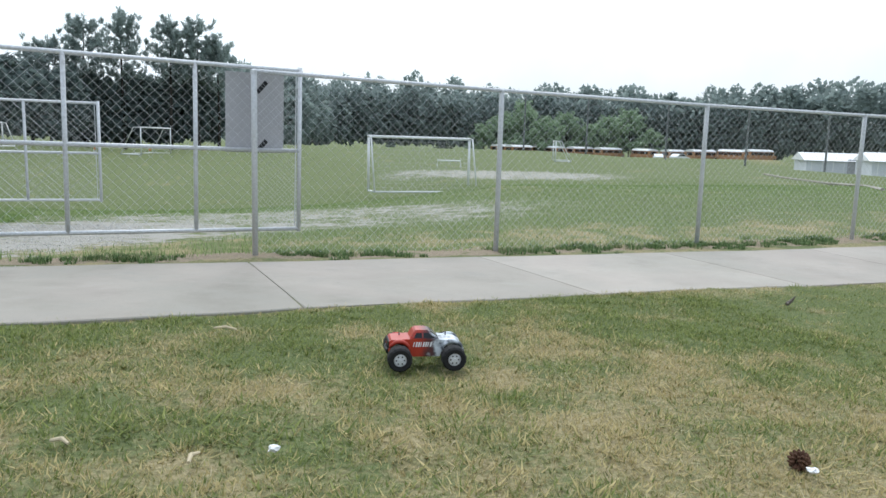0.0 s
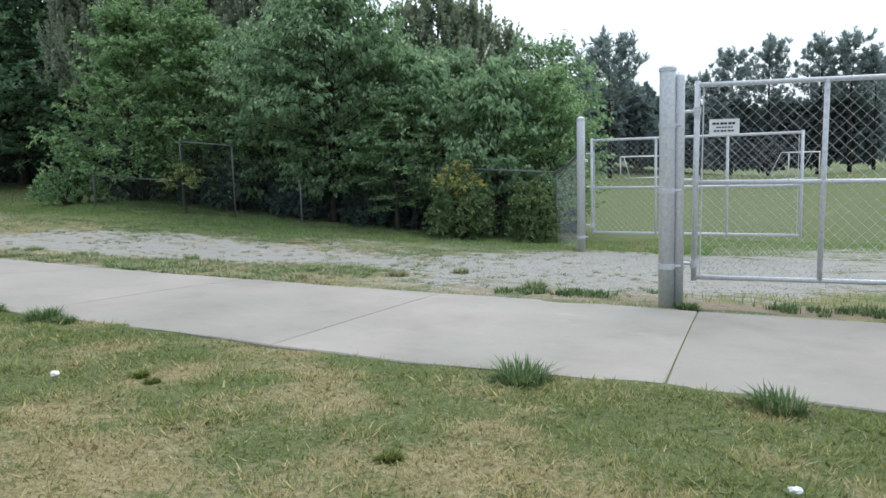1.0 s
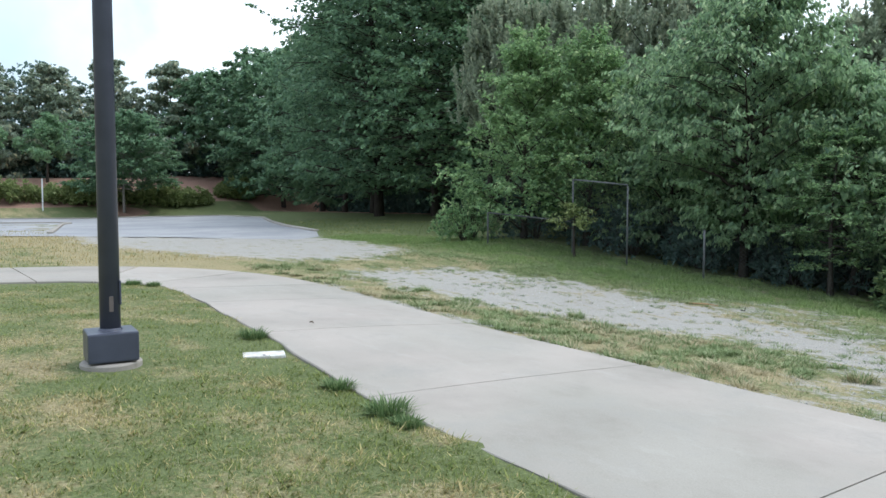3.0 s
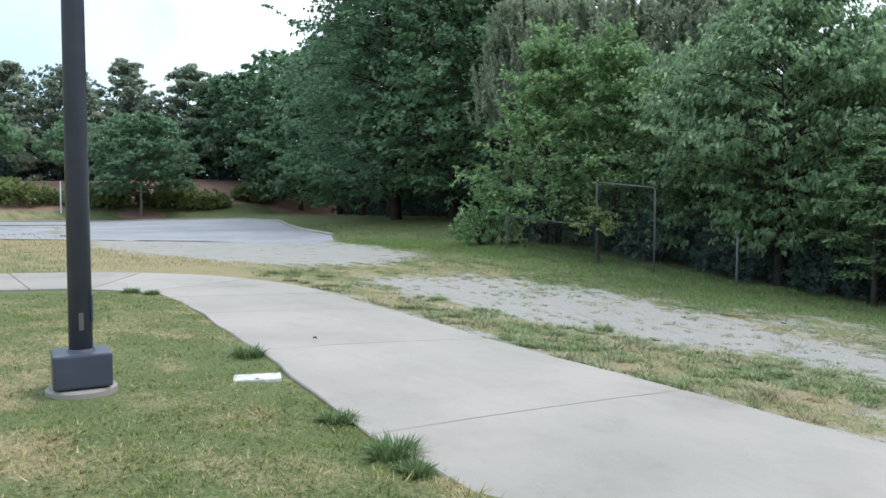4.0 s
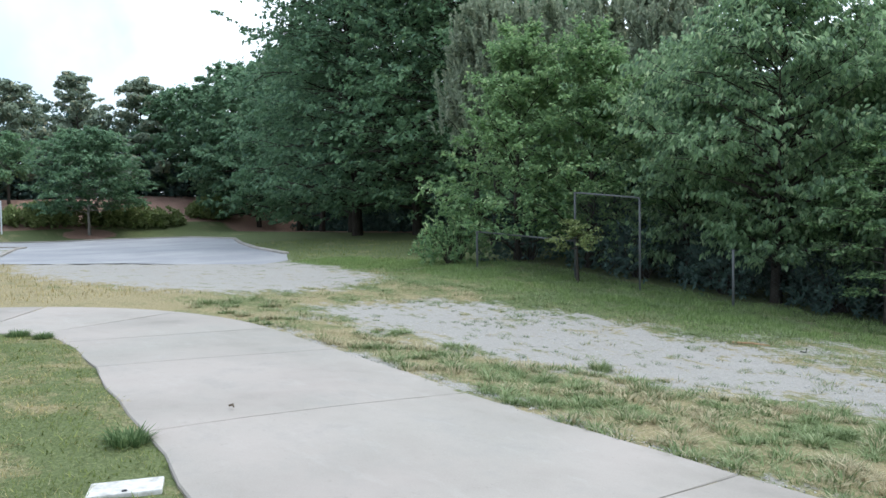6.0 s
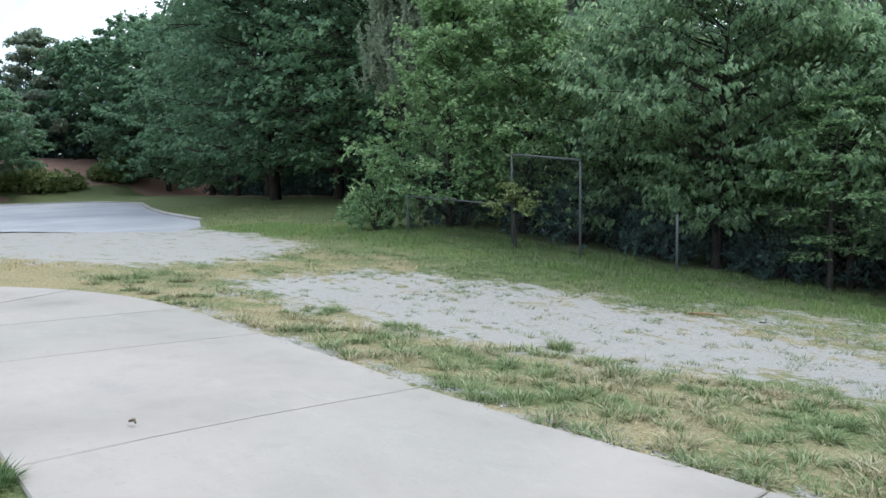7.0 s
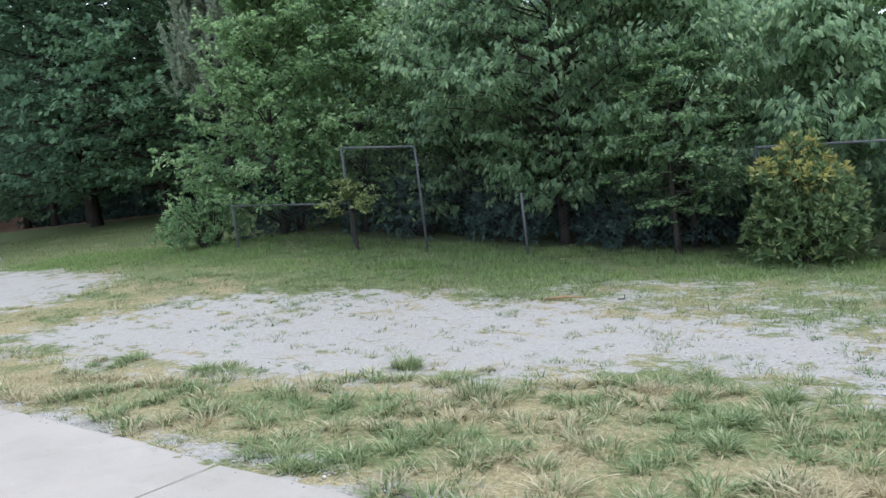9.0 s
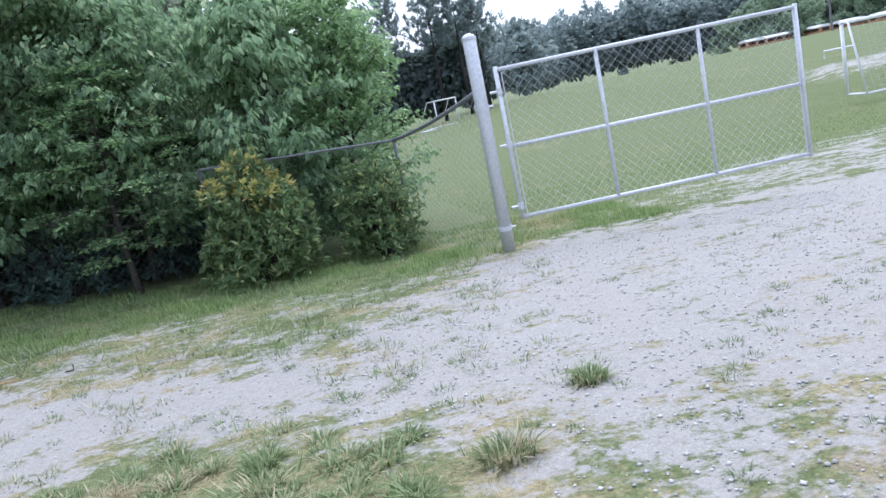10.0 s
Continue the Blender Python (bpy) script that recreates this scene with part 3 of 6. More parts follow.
def build_road():
    bm = bmesh.new()
    bm.faces.new([bm.verts.new((x, y, 0)) for x, y in ROAD])
    bmesh.ops.triangulate(bm, faces=bm.faces)
    for _ in range(3):
        bmesh.ops.subdivide_edges(bm, edges=[e for e in bm.edges if e.calc_length() > 2.5], cuts=1)
        bmesh.ops.triangulate(bm, faces=bm.faces)
    for v in bm.verts:
        v.co.z = lz(v.co.x, v.co.y) + 0.006 - 0.012 * float(step(-26.5, -22.5, v.co.x))      # gravel laps over its end
    tagged(part("road", bm, ASPHALT, None), "worn grey asphalt drive, paler where gravel spreads", "road", kind="structure")
    for run, name in ((ROAD[2:11], "kerb"), (ROAD[11:19], "kerb")):
        kerb = tagged(new(name), "pale concrete kerb along the asphalt drive", "kerb", kind="structure")
        for (ax, ay), (bx, by) in zip(run, run[1:]):
            n = max(1, int(math.hypot(bx - ax, by - ay) / 3))
            for k in range(n):
                p = [(ax + (bx - ax) * t, ay + (by - ay) * t) for t in ((k + 0.004) / n, (k + 0.996) / n)]
                length = math.hypot(p[1][0] - p[0][0], p[1][1] - p[0][1])
                ob = part("kerb_stone", boxed((0, -0.09, -0.15), (length, 0.09, 0.07), 0.025), CONCRETE, kerb)
                z0, z1 = lz(*p[0]), lz(*p[1])
                ob.matrix_basis = pose(p[0][0], p[0][1], z0, 0, -math.degrees(math.atan2(z1 - z0, length)), math.degrees(math.atan2(p[1][1] - p[0][1], p[1][0] - p[0][0])))


build_ground()
build_walk()
build_road()


# ---- trees and shrubs ----
def leaf_cloud(name, centres, outs, length, width, rng, droop=0.3, jitter=0.8):
    """Leaves as folded diamonds: one at each centre, pointing out and down."""
    n = len(centres)
    axis = outs + rng.normal(0, jitter, (n, 3))
    axis[:, 2] -= droop
    axis /= np.linalg.norm(axis, axis=1)[:, None] + 1e-9
    up = rng.normal(0, 0.55, (n, 3)) + (0, 0, 0.8) + 0.7 * outs
    side = np.cross(axis, up)
    side /= np.linalg.norm(side, axis=1)[:, None] + 1e-9
    nrm = np.cross(side, axis)
    L = (length * rng.uniform(0.65, 1.25, n))[:, None]
    W = L * width / length
    base = centres - axis * L * 0.5
    v = np.stack([base, base + axis * L * 0.45 + side * W * 0.5 + nrm * W * 0.18, base + axis * L, base + axis * L * 0.45 - side * W * 0.5 + nrm * W * 0.18], 1)
    f = np.arange(n * 4).reshape(n, 4)
    return fast_mesh(name, v.reshape(-1, 3), f)


def cluster_points(clusters, count, rng, flat=0.7, shell=0.45):
    """Points in and on soft balls, and the way out of each."""
    c = np.array([k[:3] for k in clusters])
    r = np.array([k[3] for k in clusters])
    pick = rng.choice(len(c), count, p=r ** 2 / (r ** 2).sum())
    d = rng.normal(0, 1, (count, 3))
    d /= np.linalg.norm(d, axis=1)[:, None]
    rad = r[pick] * rng.uniform(shell, 1.0, count) ** 0.6
    off = d * rad[:, None]
    off[:, 2] *= flat
    return c[pick] + off, d


def limbs_and_clusters(height, spread, clear, n_limbs, rng, shape=1.0, cluster=0.24, rise=0.35, lean=(0, 0), twigs=2):
    runs, clusters = [], []
    r0 = 0.016 * height + 0.02
    trunk = [(lean[0] * t * t * height + 0.03 * height * math.sin(3 * t + 1) * t, lean[1] * t * t * height + 0.03 * height * math.sin(2.3 * t) * t, -0.15 + (0.92 * height + 0.15) * t) for t in np.linspace(0, 1, 8)]
    runs.append((trunk, [r0 * (1.25 if k == 0 else 1 - 0.92 * k / 7) for k in range(8)]))
    for i in range(n_limbs):
        f = clear + (0.95 - clear) * ((i + 0.5) / n_limbs) ** 0.9
        g = (f - clear) / (1.0 - clear)
        reach = spread * (0.62 + 0.38 * math.sin(math.pi * min(1, 0.25 + 0.75 * g))) * (1 - 0.82 * g ** (1.6 * shape)) * rng.uniform(0.75, 1.15)
        az = i * 2.39996 + rng.uniform(-0.4, 0.4)
        k = min(6, int(f / 0.92 * 7))
        s = np.array(trunk[k]) + (np.array(trunk[k + 1]) - np.array(trunk[k])) * (f / 0.92 * 7 - k)
        d = np.array((math.cos(az), math.sin(az), 0))
        up = rise * rng.uniform(0.5, 1.4)
        pts = [s + d * reach * t + np.array((0, 0, reach * up * t * (1.35 - 0.55 * t))) + rng.normal(0, 0.03, 3) * reach * t for t in (0, 0.35, 0.7, 1.0)]
        rr = max(0.008, r0 * 0.42 * (1 - 0.7 * g))
        runs.append(([tuple(p) for p in pts], [rr, rr * 0.7, rr * 0.42, rr * 0.15]))
        size = spread * cluster * (1 - 0.35 * g)
        for t in (0.42, 0.7, 0.98):
            for _ in range(twigs):
                p = s + d * reach * t + np.array((0, 0, reach * up * t * (1.35 - 0.55 * t))) + rng.normal(0, 1, 3) * size * np.array((0.75, 0.75, 0.5)) * t
                clusters.append((*p, size * rng.uniform(0.6, 1.15)))
                q = s + d * reach * t * 0.9
                if rng.random() < 0.5:
                    runs.append(([tuple(q + np.array((0, 0, reach * up * t))), tuple((q + p) / 2 + (0, 0, 0.05)), tuple(p)], [rr * 0.3, rr * 0.2, 0.004]))
    top = np.array(trunk[-1])
    for _ in range(3):
        clusters.append((*(top + rng.normal(0, 0.12, 3) * spread * 0.5), spread * cluster * 0.6))
    return runs, clusters


def broadleaf(name, x, y, height, spread, leaves, leaf, count, seed, label, category="tree", clear=0.18, n_limbs=18, shape=1.0,
              cluster=0.24, flat=0.7, rise=0.35, width=0.55, droop=0.3, bark=None, group="", lean=(0, 0), jitter=0.8, twigs=2, sides=6):
    rng = np.random.default_rng(seed)
    t = thing(name, x, y, lz(x, y), label, category, rng.uniform(0, 360), group)
    runs, clusters = limbs_and_clusters(height, spread, clear, n_limbs, rng, shape, cluster, rise, lean, twigs)
    part("trunk", tubes(*runs, sides=sides), bark or BARK, t, smooth=True)
    pts, outs = cluster_points(clusters, count, rng, flat)
    pts[:, 2] = np.maximum(pts[:, 2], 0.05)
    hang("crown", leaf_cloud("crown", pts, outs, leaf, leaf * width, rng, droop, jitter), leaves, t)
    return t


def sprays(height, spread, clear, profile, n_limbs, subs, twigs, rng, rise, tip, flat, twig_len, leaders, lean):
    """Limbs, side branches and twigs inside a crown of the given outline. Returns tubes for the wood, and twig starts and ways."""
    r0 = 0.013 * height + 0.02
    ts = np.linspace(0, 1, 8)
    trunk = np.stack([lean[0] * ts ** 2 * height + 0.03 * height * np.sin(3 * ts + 1) * ts, lean[1] * ts ** 2 * height + 0.03 * height * np.sin(2.3 * ts) * ts, -0.15 + (0.95 * height + 0.15) * ts], 1)
    runs = [([tuple(q) for q in trunk], [r0 * (1.25 if k == 0 else 1 - 0.92 * k / 7) for k in range(8)])]
    i = np.arange(n_limbs)
    g = ((i + rng.uniform(0.1, 0.9, n_limbs)) / n_limbs) ** 0.92
    f = clear + (0.97 - clear) * g
    az = i * 2.39996 + rng.uniform(-0.5, 0.5, n_limbs)
    bumps = 0.90 + 0.20 * vnoise(az * 1.3 + 40, f * 7.0, int(rng.integers(1, 999)))
    reach = spread * profile(g) * bumps * rng.uniform(0.86, 1.06, n_limbs) + 0.12
    s = np.stack([np.interp(f * 0.97, ts, trunk[:, k]) for k in (0, 1)] + [f * height], 1)
    d = np.stack([np.cos(az), np.sin(az), np.zeros(n_limbs)], 1)
    up = rise * rng.uniform(0.6, 1.35, n_limbs) * (0.75 + 0.7 * g)
    steep = (rng.random(n_limbs) < leaders) & (g > 0.35)      # leading shoots that stand up out of the crown
    up = np.where(steep, rng.uniform(1.5, 2.6, n_limbs), up)
    reach = np.where(steep, np.maximum(0.35 * reach, 0.055 * height * rng.uniform(0.7, 1.2, n_limbs)), reach)

    def at(k, t):
        q = s[k] + d[k] * (reach[k] * t)[:, None]
        q[:, 2] += reach[k] * (up[k] * t + tip * t * t + 0.05 * np.sin(7 * t + 2 * k))
        q[:, 0] += reach[k] * 0.06 * t * np.sin(5 * t + k)
        q[:, 1] += reach[k] * 0.06 * t * np.cos(6 * t + 3 * k)
        return q

    for k in range(n_limbs):
        pts = at(np.full(4, k), np.array((0, 0.35, 0.7, 1.0)))
        rr = max(0.006, r0 * 0.36 * (1 - 0.75 * g[k]))
        runs.append(([tuple(q) for q in pts], [rr, rr * 0.7, rr * 0.45, rr * 0.18]))
    k = np.repeat(i, subs)
    t = np.tile((np.arange(subs) + 0.5) / subs, n_limbs) * 0.84 + 0.16 + rng.uniform(-0.04, 0.04, len(k))
    t = np.minimum(t, 1.0)
    p = at(k, t)
    turn = np.where(np.arange(len(k)) % 2, 1, -1) * rng.uniform(0.5, 1.15, len(k)) * np.where(t > 0.94, 0.3, 1.0)
    w = np.stack([np.cos(az[k] + turn), np.sin(az[k] + turn), up[k] * 0.8 + tip * t + rng.normal(0, 0.22 * flat, len(k))], 1)
    w /= np.linalg.norm(w, axis=1)[:, None]
    length = (0.42 * reach[k] * (1.05 - 0.6 * t) + 0.07 * spread) * rng.uniform(0.7, 1.25, len(k))
    for a in range(0, len(k), 2):
        runs.append(([tuple(p[a]), tuple(p[a] + w[a] * length[a])], [max(0.004, r0 * 0.10), 0.003]))
    m = np.repeat(np.arange(len(k)), twigs)
    u = rng.uniform(0.12, 1.0, len(m))
    q = p[m] + w[m] * (length[m] * u)[:, None]
    side = np.cross(w[m], (0, 0, 1.0)) * np.where(rng.random(len(m)) < 0.5, 1, -1)[:, None]
    v = w[m] * 0.8 + side * rng.uniform(0.2, 0.9, len(m))[:, None] + rng.normal(0, 1, (len(m), 3)) * (0.25, 0.25, 0.34 * flat)
    v /= np.linalg.norm(v, axis=1)[:, None]
    return runs, q, v * (twig_len * rng.uniform(0.6, 1.3, len(m)))[:, None]


def leafy_tree(name, x, y, height, spread, leaves, leaf, count, seed, label, profile, clear=0.03, n_limbs=60, subs=9, twigs=6, rise=0.5, tip=0.0, flat=1.0,
               twig_len=0.3, droop=0.8, leaders=0.0, width=0.5, lean=(0, 0), bark=None, group="", side=0.6):
    """A broadleaf tree whose leaves stand along its twigs and hang from them."""
    rng = np.random.default_rng(seed)
    t = thing(name, x, y, lz(x, y), label, "tree", rng.uniform(0, 360), group)
    runs, q, v = sprays(height, spread, clear, profile, n_limbs, subs, twigs, rng, rise, tip, flat, twig_len, leaders, lean)
    part("trunk", tubes(*runs, sides=5), bark or BARK, t, smooth=True)
    k = rng.integers(0, len(q), count)
    c = q[k] + v[k] * rng.uniform(0.05, 1.0, count)[:, None] + rng.normal(0, 0.16 * leaf, (count, 3))
    n = v[k] / np.linalg.norm(v[k], axis=1)[:, None]
    out = np.cross(n, (0, 0, 1.0)) * rng.choice((-1, 1), count)[:, None] * side + n * 0.55
    c[:, 2] = np.maximum(c[:, 2], 0.04)
    hang("crown", leaf_cloud("crown", c, out, leaf, leaf * width, rng, droop, 0.3), leaves, t)
    return t


def cone_crown(g):
    """Broad below, drawn to a blunt point."""
    return np.minimum(1.0, 0.72 + 2.2 * g) * (1 - g) ** 0.62


def egg_crown(g):
    """Drawn in at the foot, widest at a third of its height."""
    return 1.02 * (0.34 + 0.66 * step(0.05, 0.36, g)) * (1 - g ** 1.7) ** 0.85


def dome_crown(g):
    return np.minimum(1.0, 0.75 + 1.6 * g) * np.sqrt(np.maximum(0, 1 - g ** 2.4)) * 0.97 + 0.03


def pine(name, x, y, height, spread, leaves, seed, label, clear=0.3, whorls=16, tufts=5, needle=0.22, count=16, group="", up=0.5, shoot=0.8, wide=0.62, thick=0.2):
    """A pine: whorls of rising branches that end in brushes of needles."""
    rng = np.random.default_rng(seed)
    t = thing(name, x, y, lz(x, y), label, "tree", rng.uniform(0, 360), group)
    runs = [([(0, 0, -0.2), (0.02 * height, 0, height * 0.4), (0, 0.01 * height, height * 0.95)], [0.017 * height, 0.012 * height, 0.02])]
    centres, axes = [], []
    for i in range(whorls * 5):
        f = clear + (0.97 - clear) * (i + rng.uniform(0, 1)) / (whorls * 5)
        az = i * 2.39996 + rng.uniform(-0.6, 0.6)
        reach = spread * ((1.05 - f) / (1.05 - clear)) ** 0.6 * rng.uniform(0.55, 1.15) * (0.75 + 0.25 * min(1, (f - clear) * 6)) + 0.12
        d = np.array((math.cos(az), math.sin(az), 0))
        s = np.array((0.0, 0.0, f * height))
        bend = reach * up * rng.uniform(0.7, 1.4)

        def along(u):
            return s + d * (reach * u) + np.array((0, 0, bend * (0.25 * u + 0.75 * u * u)))

        runs.append(([tuple(along(u)) for u in (0, 0.4, 0.75, 1.0)], [0.030 * (1 - f) + 0.008, 0.012, 0.008, 0.004]))
        for k in range(tufts):
            u = 0.22 + 0.8 * (k + rng.uniform(0, 1)) / tufts
            p = along(u) + rng.normal(0, 0.07, 3) * reach * (0.3 + u)
            w = d * rng.uniform(0.0, 0.7) * (1.1 - u) + rng.normal(0, 0.16, 3) + (0, 0, 0.6 + 0.5 * u)
            for q in np.linspace(0, shoot * rng.uniform(0.35, 1.0) * (0.6 + 0.4 * u), 6):
                centres.append(p + w * q)
                axes.append(w)
    for q in np.linspace(0, 0.14 * height, 16):          # the leading shoot
        centres.append(np.array((0, 0.01 * height, 0.9 * height + q)))
        axes.append(np.array((0, 0, 1.0)))
    c = np.repeat(np.array(centres), count, 0)
    a = np.repeat(np.array(axes), count, 0)
    a = a + rng.normal(0, wide, a.shape)
    a /= np.linalg.norm(a, axis=1)[:, None]
    c = c + a * needle * 0.5
    part("trunk", tubes(*runs, sides=5), PINE_BARK, t, smooth=True)
    hang("crown", leaf_cloud("crown", c, a, needle, needle * thick, rng, 0.0, 0.1), leaves, t)
    return t


def shrub(name, x, y, height, radius, leaves, leaf, count, seed, label, category="shrub", kind="", top=None, top_count=0, group="", long=1.0):
    """A dense bush on many stems, with an uneven round top."""
    rng = np.random.default_rng(seed)
    t = thing(name, x, y, lz(x, y), label, category, rng.uniform(0, 360), group, kind)
    runs, clusters = [], []
    for i in range(26):
        az, u = i * 2.4, math.sqrt((i + 0.5) / 26)
        r = radius * 0.78 * u * long ** (0.5 * math.cos(az) ** 2)
        h = height * (0.86 - 0.45 * u * u) * rng.uniform(0.85, 1.1)
        p = np.array((r * math.cos(az) * long, r * math.sin(az), h))
        runs.append(([(0.12 * radius * math.cos(az), 0.12 * radius * math.sin(az), -0.05), tuple(p * (0.55, 0.55, 0.6)), tuple(p)], [0.014, 0.009, 0.004]))
        for f in (1.0, 0.62, 0.3):
            q = p * (1, 1, f) * (1 + 0.12 * (1 - f), 1 + 0.12 * (1 - f), 1)
            clusters.append((*q, radius * rng.uniform(0.2, 0.32)))
    part("branchwork", tubes(*runs, sides=5), BARK, t)

    def rosettes(balls, n, size, flare):
        """Leaves in whorls of eight at the shoot tips, each whorl facing out and up."""
        tips, face = cluster_points(balls, n // 8, rng, 0.85, 0.7)
        tips[:, 2] = np.maximum(tips[:, 2], 0.04)
        face[:, 2] += 0.7
        face /= np.linalg.norm(face, axis=1)[:, None]
        tips, face = np.repeat(tips, 8, 0), np.repeat(face, 8, 0)
        way = face * 0.75 + rng.normal(0, flare, face.shape)
        way /= np.linalg.norm(way, axis=1)[:, None]
        return leaf_cloud("foliage", tips + way * size * 0.5, way, size, size * 0.36, rng, 0.05, 0.08)

    hang("foliage", rosettes(clusters, count, leaf, 0.62), leaves, t)
    if top:
        high = [c for c in clusters if c[2] > height * 0.60 and math.hypot(c[0], c[1]) < radius * 0.68]
        hang("new_growth", rosettes([(c[0], c[1], c[2] + 0.04, c[3]) for c in high], top_count, leaf, 0.55), top, t, "yellow new leaves")["kind"] = "stuff"
    return t


def blossom(rng):
    """A cup of six petals."""
    bm = bmesh.new()
    for k in range(6):
        a = k * math.pi / 3 + rng.uniform(-0.2, 0.2)
        c, d = Vector((math.cos(a), math.sin(a), 0.7)), Vector((-math.sin(a), math.cos(a), 0)) * 0.06
        vs = [bm.verts.new(v) for v in ((0, 0, 0), c * 0.10 + d, c * 0.19, c * 0.10 - d)]
        bm.faces.new(vs)
    return bm


def woodland(name, line, height, depth, leaves, leaf, count, seed, label, rough=0.35, base=0.0):
    """A far wall of wood along a line: leaves in a deep band under an uneven top."""
    rng = np.random.default_rng(seed)
    p = np.array(line, float)
    seg = np.hypot(*np.diff(p, axis=0).T)
    s = rng.uniform(0, seg.sum(), count)
    cum = np.concatenate([[0], np.cumsum(seg)])
    k = np.clip(np.searchsorted(cum, s) - 1, 0, len(seg) - 1)
    t = (s - cum[k]) / seg[k]
    x, y = p[k, 0] + (p[k + 1, 0] - p[k, 0]) * t, p[k, 1] + (p[k + 1, 1] - p[k, 1]) * t
    side = rng.uniform(-0.5, 0.5, count) * depth
    nx, ny = -(p[k + 1, 1] - p[k, 1]) / seg[k], (p[k + 1, 0] - p[k, 0]) / seg[k]
    x, y = x + nx * side, y + ny * side
    f = 4.0 / height
    top = height * (1 - rough + 2 * rough * (fbm(x, y, f * 0.35, seed, 3) - 0.25)) * (1 - 1.2 * (side / depth) ** 2)
    z = top * (base + (1 - base) * rng.uniform(0, 1, count) ** 1.1)
    bulge = fbm(x * 0.7 + z * 0.5, y * 0.7 - z * 0.3, f * 0.5, seed + 9, 2) - 0.5
    x, y = x + nx * bulge * depth * 0.5, y + ny * bulge * depth * 0.5
    outs = np.stack([nx * np.sign(side), ny * np.sign(side), rng.uniform(0, 0.6, count)], 1)
    me = leaf_cloud(name, np.stack([x, y, land(x, y) + z], 1), outs, leaf, leaf * 0.62, rng, 0.1, 0.8)
    return tagged(hang(name, me, leaves), label, "woods", kind="stuff")


def woods(name, line, heights, depth, rows, leaves, leaf, per, seed, label):
    """A dense wood along a line: many crowns side by side, each a dome of leaves down to the ground."""
    rng = np.random.default_rng(seed)
    p = np.array(line, float)
    seg = np.hypot(*np.diff(p, axis=0).T)
    cum = np.concatenate([[0], np.cumsum(seg)])
    pts, outs = [], []
    for row in range(rows):
        s = 0.0
        while s < cum[-1]:
            k = min(len(seg) - 1, int(np.searchsorted(cum, s, side="right")) - 1)
            t = (s - cum[k]) / seg[k]
            h = np.interp(s, cum, heights) * rng.uniform(0.84, 1.12) * (0.86 if row == 0 and rows > 1 else 1.0)
            r = h * rng.uniform(0.20, 0.34)
            c = p[k] + (p[k + 1] - p[k]) * t + np.array((-(p[k + 1] - p[k])[1], (p[k + 1] - p[k])[0])) / seg[k] * (depth * (row / max(1, rows - 1) - 0.5) + rng.uniform(-1, 1) * depth * 0.15)
            d = rng.normal(0, 1, (per, 3))
            d /= np.linalg.norm(d, axis=1)[:, None]
            lump = 0.72 + 0.55 * fbm(d[:, 0] * 2 + s, d[:, 1] * 2 + d[:, 2] * 2, 1.3, seed, 3) - 0.12 * rng.random(per)
            z = (0.55 + 0.45 * d[:, 2] * np.minimum(1.0, lump + 0.12)) * h
            fill = rng.uniform(0.25, 1.0, per) ** 0.5
            z = 0.55 * h + (z - 0.55 * h) * (0.35 + 0.65 * fill)
            wide = r * lump * fill * (1.0 - 0.25 * np.clip(d[:, 2], 0, 1))
            x, y = c[0] + d[:, 0] * wide, c[1] + d[:, 1] * wide
            pts.append(np.stack([x, y, land(x, y) + np.maximum(z, 0.1)], 1))
            outs.append(d)
            s += r * rng.uniform(0.45, 0.85)
    pts, outs = np.concatenate(pts), np.concatenate(outs)
    return tagged(hang(name, leaf_cloud(name, pts, outs, leaf, leaf * 0.7, rng, 0.1, 0.5), leaves), label, "woods", kind="stuff")


